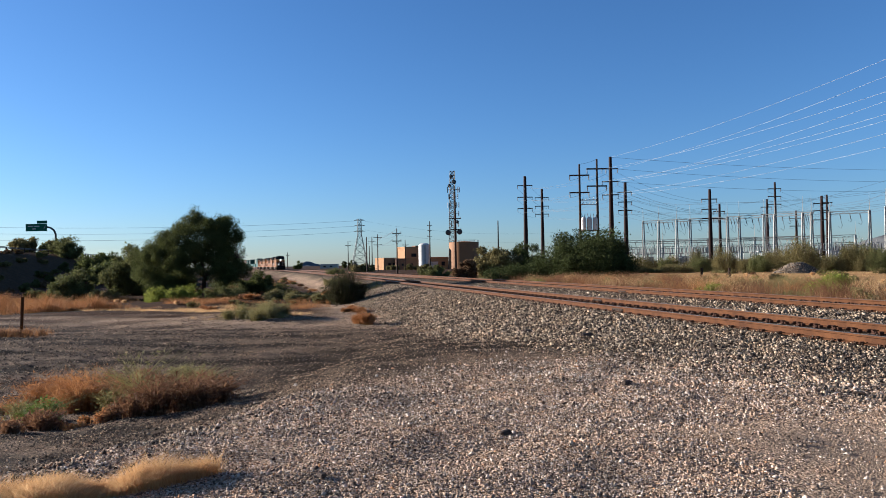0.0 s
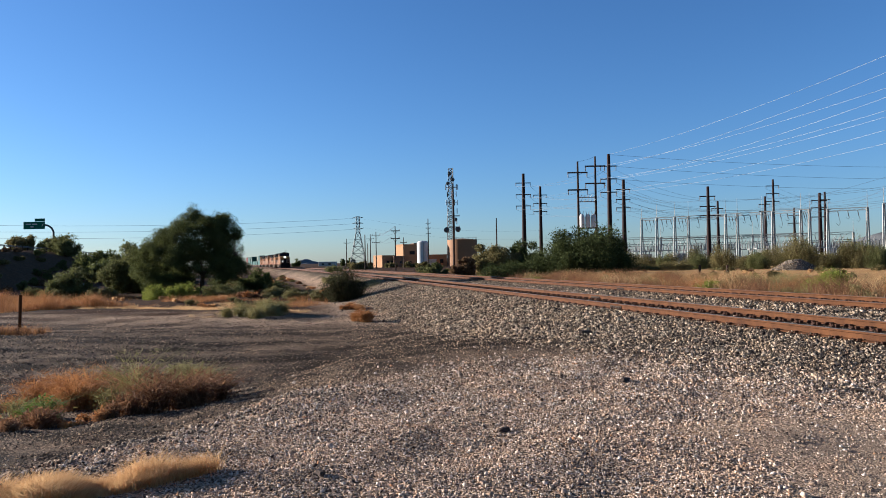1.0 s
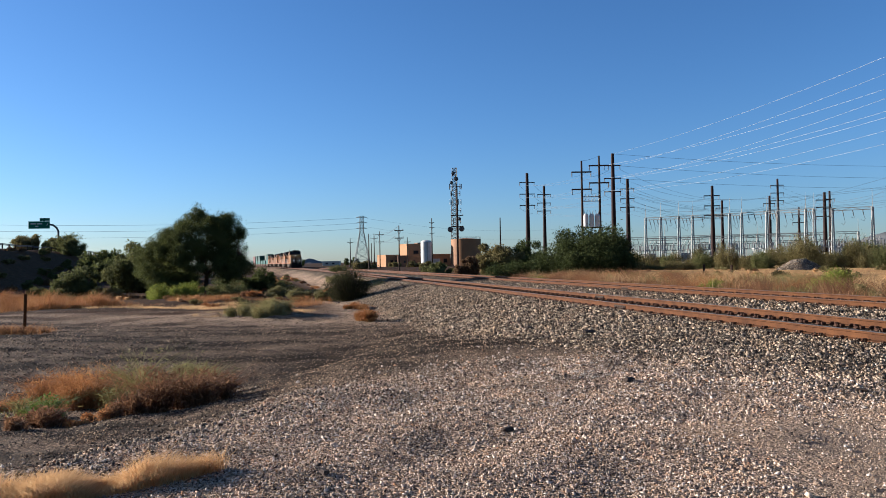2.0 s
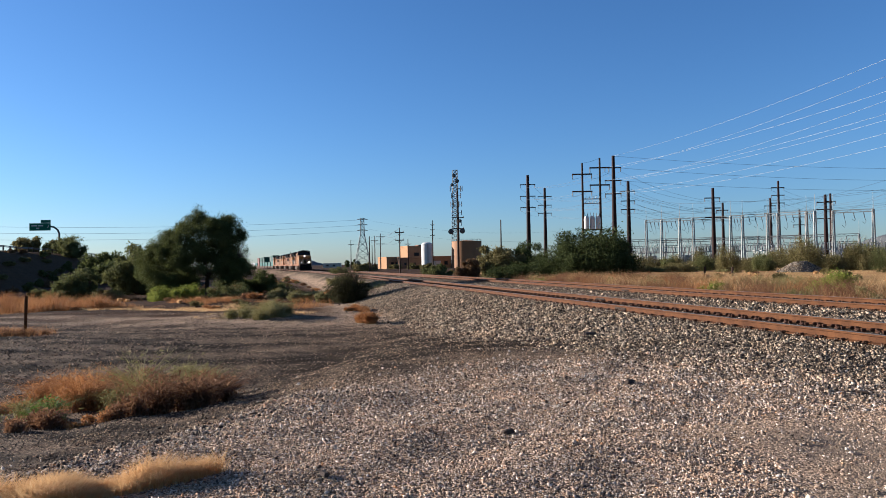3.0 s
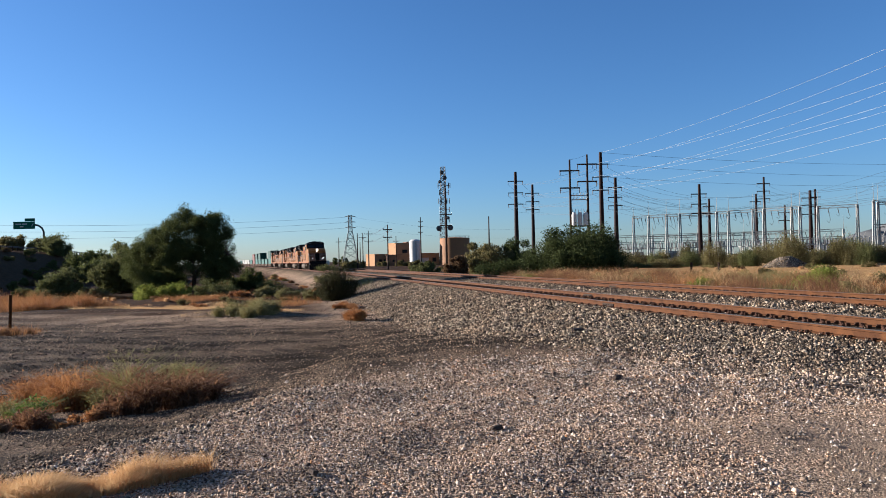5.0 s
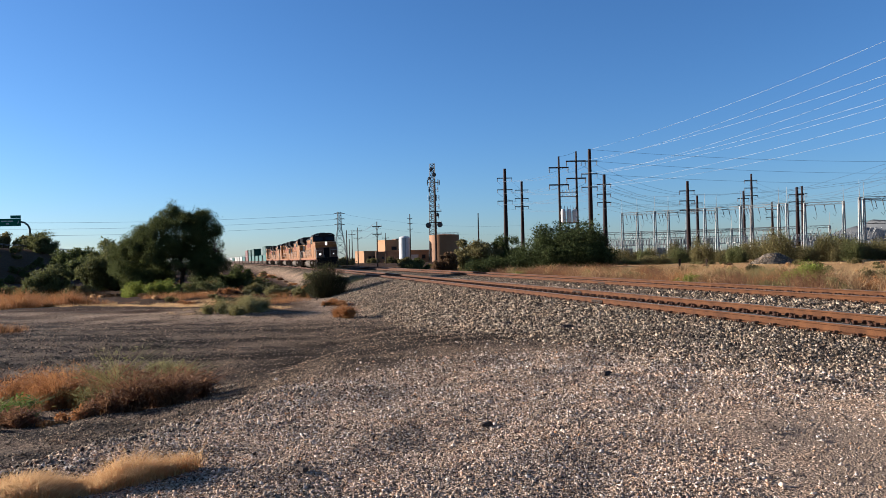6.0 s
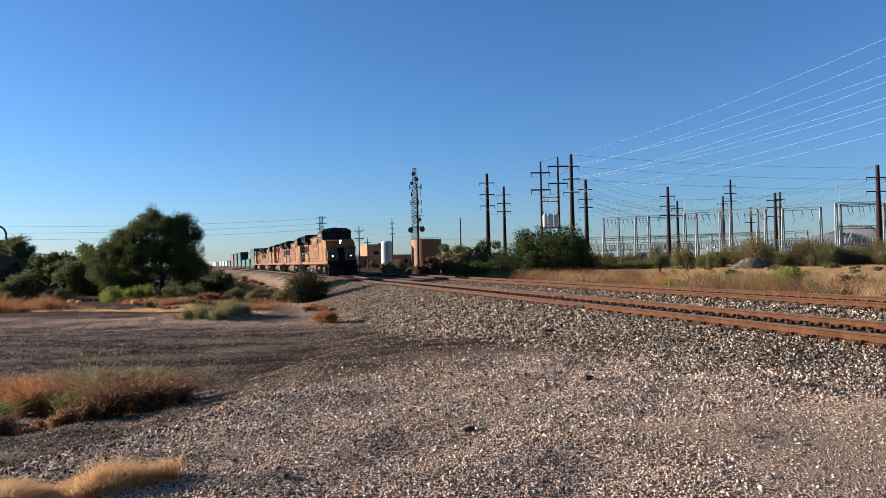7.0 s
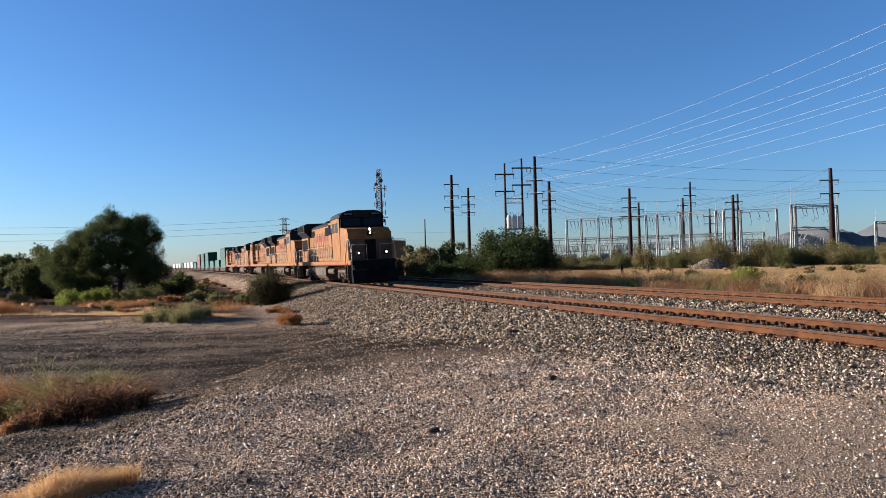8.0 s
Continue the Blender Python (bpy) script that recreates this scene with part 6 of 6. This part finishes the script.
pad = (outside(gx, gy) < 0.2) & (beside(gx, gy) > 3.0) & ~((gx > 2.2) & (gy < 6.6 + 0.25 * gx) & (r.uniform(size=len(gx)) < 0.8))
gx, gy = gx[pad], gy[pad]
stones("fine_gravel", gx, gy, r.uniform(0.013, 0.03, len(gx)) * np.clip(np.hypot(gx, gy) / 6.5, 0.8, 1.8), GRAVEL, "brown-grey fine gravel of mixed stones", 22, True)
stones("ballast_stones", x[on_bed], y[on_bed], (0.024 + 0.044 * r.uniform(0, 1, on_bed.sum()) ** 1.5) * grow_far[on_bed], BALLAST, "pale crushed ballast stones sloping from the track", 4)
dk = on_dark & (x > -32) & (y < 46) & (r.uniform(size=len(x)) < 0.8 + 0.3 * waves(x, y, 4.5, 17))
stones("dark_gravel", x[dk], y[dk], (0.016 + 0.03 * r.uniform(0, 1, dk.sum()) ** 1.6) * grow_far[dk], FINES, "dark fine gravel in a shallow hollow", 5, True)
x, y = scatter(70000, 8, 40, -44, 14, 23)
hollow = (outside(x, y) > 0.2) & (beside(x, y) > 4.2) & (waves(x, y, 4.5, 17) + 0.6 * waves(x, y, 1.2, 18) > -0.7)
x, y = x[hollow], y[hollow]
stones("dark_gravel", x, y, np.random.default_rng(24).uniform(0.02, 0.05, len(x)) * np.clip(np.hypot(x, y) / 16, 0.8, 1.6), FINES, "dark fine gravel in a shallow hollow", 25, True)
x, y = scatter(90000, 9, 60, -12, 36, 7)
d = beside(x, y)
jit = np.random.default_rng(20).normal(0, 1, len(x))
ok = (d < 4.4 + 0.8 * jit) & (d > 0.12) & (y > 10 + 2.2 * jit) | (d < -1.9) & (d > -6.0)
x, y = x[ok], y[ok]
stones("ballast_stones", x, y, np.random.default_rng(6).uniform(0.022, 0.058, len(x)) * np.clip(np.hypot(x, y) / 14.5, 0.85, 1.7), BALLAST, "pale crushed ballast stones sloping from the track", 8, True)


r = np.random.default_rng(27)
cy, cd = r.uniform(22, 75, 42000), r.uniform(0.15, 4.9, 42000)
px = rail_x(cy) - cd / np.sqrt(1 + rail_dx(cy) ** 2)
py = cy + cd * rail_dx(cy) / np.sqrt(1 + rail_dx(cy) ** 2)
stones("ballast_stones", px, py, r.uniform(0.04, 0.085, len(px)) * np.clip(cy / 35, 0.8, 1.5), BALLAST, "pale crushed ballast stones sloping from the track", 28, True)

r = np.random.default_rng(61)
ha, hr = r.uniform(0, 6.283, 2600), np.sqrt(r.uniform(0, 1, 2600))
hx, hy = np.cos(ha) * hr * 3.6, np.sin(ha) * hr * 2.6
heap_z = 1.5 * (1 - np.clip(hr * 1.25 - 0.25, 0, 1) ** 1.3) * (1 + 0.14 * np.sin(3 * ha + 1) * hr)
crust = stones("heap_crust", hx, hy, r.uniform(0.1, 0.26, len(hx)), BALLAST, "grey crushed stone", 62, True, heap_z)
crust.parent = mound
del crust["category"]

r = np.random.default_rng(63)
cy = r.uniform(8, 60, 22000)
co = r.uniform(-0.6, GAUGE + 0.6, len(cy))
for off in (0.0, SPACING):
    gap = ((cy - 3.0) / 0.52 - np.round((cy - 3.0) / 0.52))
    ok = (np.abs(gap) > 0.24) & (np.abs(co) > 0.1) & (np.abs(co - GAUGE) > 0.1)
    px = rail_x(cy) + (off + co) / np.sqrt(1 + rail_dx(cy) ** 2)
    py = cy - (off + co) * rail_dx(cy) / np.sqrt(1 + rail_dx(cy) ** 2)
    stones("crib_stones", px[ok], py[ok], r.uniform(0.035, 0.07, ok.sum()), BALLAST, "pale crushed stones between the sleepers", 64, True, 0.085 + 0.02 * r.uniform(-1, 1, ok.sum()))

# rubble along the broken edge of the pad, and a few larger stones
r = np.random.default_rng(12)
u = r.uniform(0, 1, 2600) ** 1.3 * 0.8
ex = np.interp(u, [0, 0.35, 0.6, 1], [-3.4, -3.4, -2.5, 0.5])
ey = np.interp(u, [0, 0.35, 0.6, 1], [4.0, 5.8, 7.7, 11.5])
ex, ey = ex - 0.1 + r.normal(0, 0.1 + 0.45 * u, len(u)), ey + r.normal(0, 0.1 + 0.45 * u, len(u))
stones("edge_rubble", ex, ey, r.uniform(0.012, 0.04, len(u)), BALLAST, "broken stone along the crumbling edge of the gravel", 13)
bx, by = scatter(220, 4.5, 18, -22, 34, 14)
bx, by = bx[beside(bx, by) > 1.2], by[beside(bx, by) > 1.2]
stones("larger_stones", bx, by, np.random.default_rng(15).uniform(0.022, 0.05, len(bx)), GRAVEL, "scattered larger stones on the gravel", 16)
# lumps for dark scraps; two far ones stand in for an erosion hole and dark patch
for k, (x, y, w) in enumerate(((0.58, 7.03, 0.12), (-0.95, 5.55, 0.1), (2.4, 9.6, 0.16), (3.2, 16.2, 0.3), (2.25, 19.8, 0.28), (4.9, 8.6, 0.13), (6.6, 9.4, 0.13))):
    g = np.random.default_rng(400 + k)
    b = Build().box((0, 0, 0.02), (w, w * 0.5, w * 0.35), w * 0.1, Matrix.Rotation(g.uniform(0, 3), 3, "Z"))
    b.v = [(p[0] + g.normal(0, w * 0.05), p[1] + g.normal(0, w * 0.05), p[2]) for p in b.v]
    o = thing("dark_clod", pose(x, y, land_at(x, y)), "dark lump, stand-in for scraps and dark spots on the gravel", "clod")
    part("lump", b, TIE, o)


def motions():
    """The train rolls towards the camera along the near track."""
    for ob, behind, base, extra in moving:
        walk(ob, [(t, place_on_track(HEAD_START + behind - SPEED * t, base) @ extra) for t in TIMES])


motions()
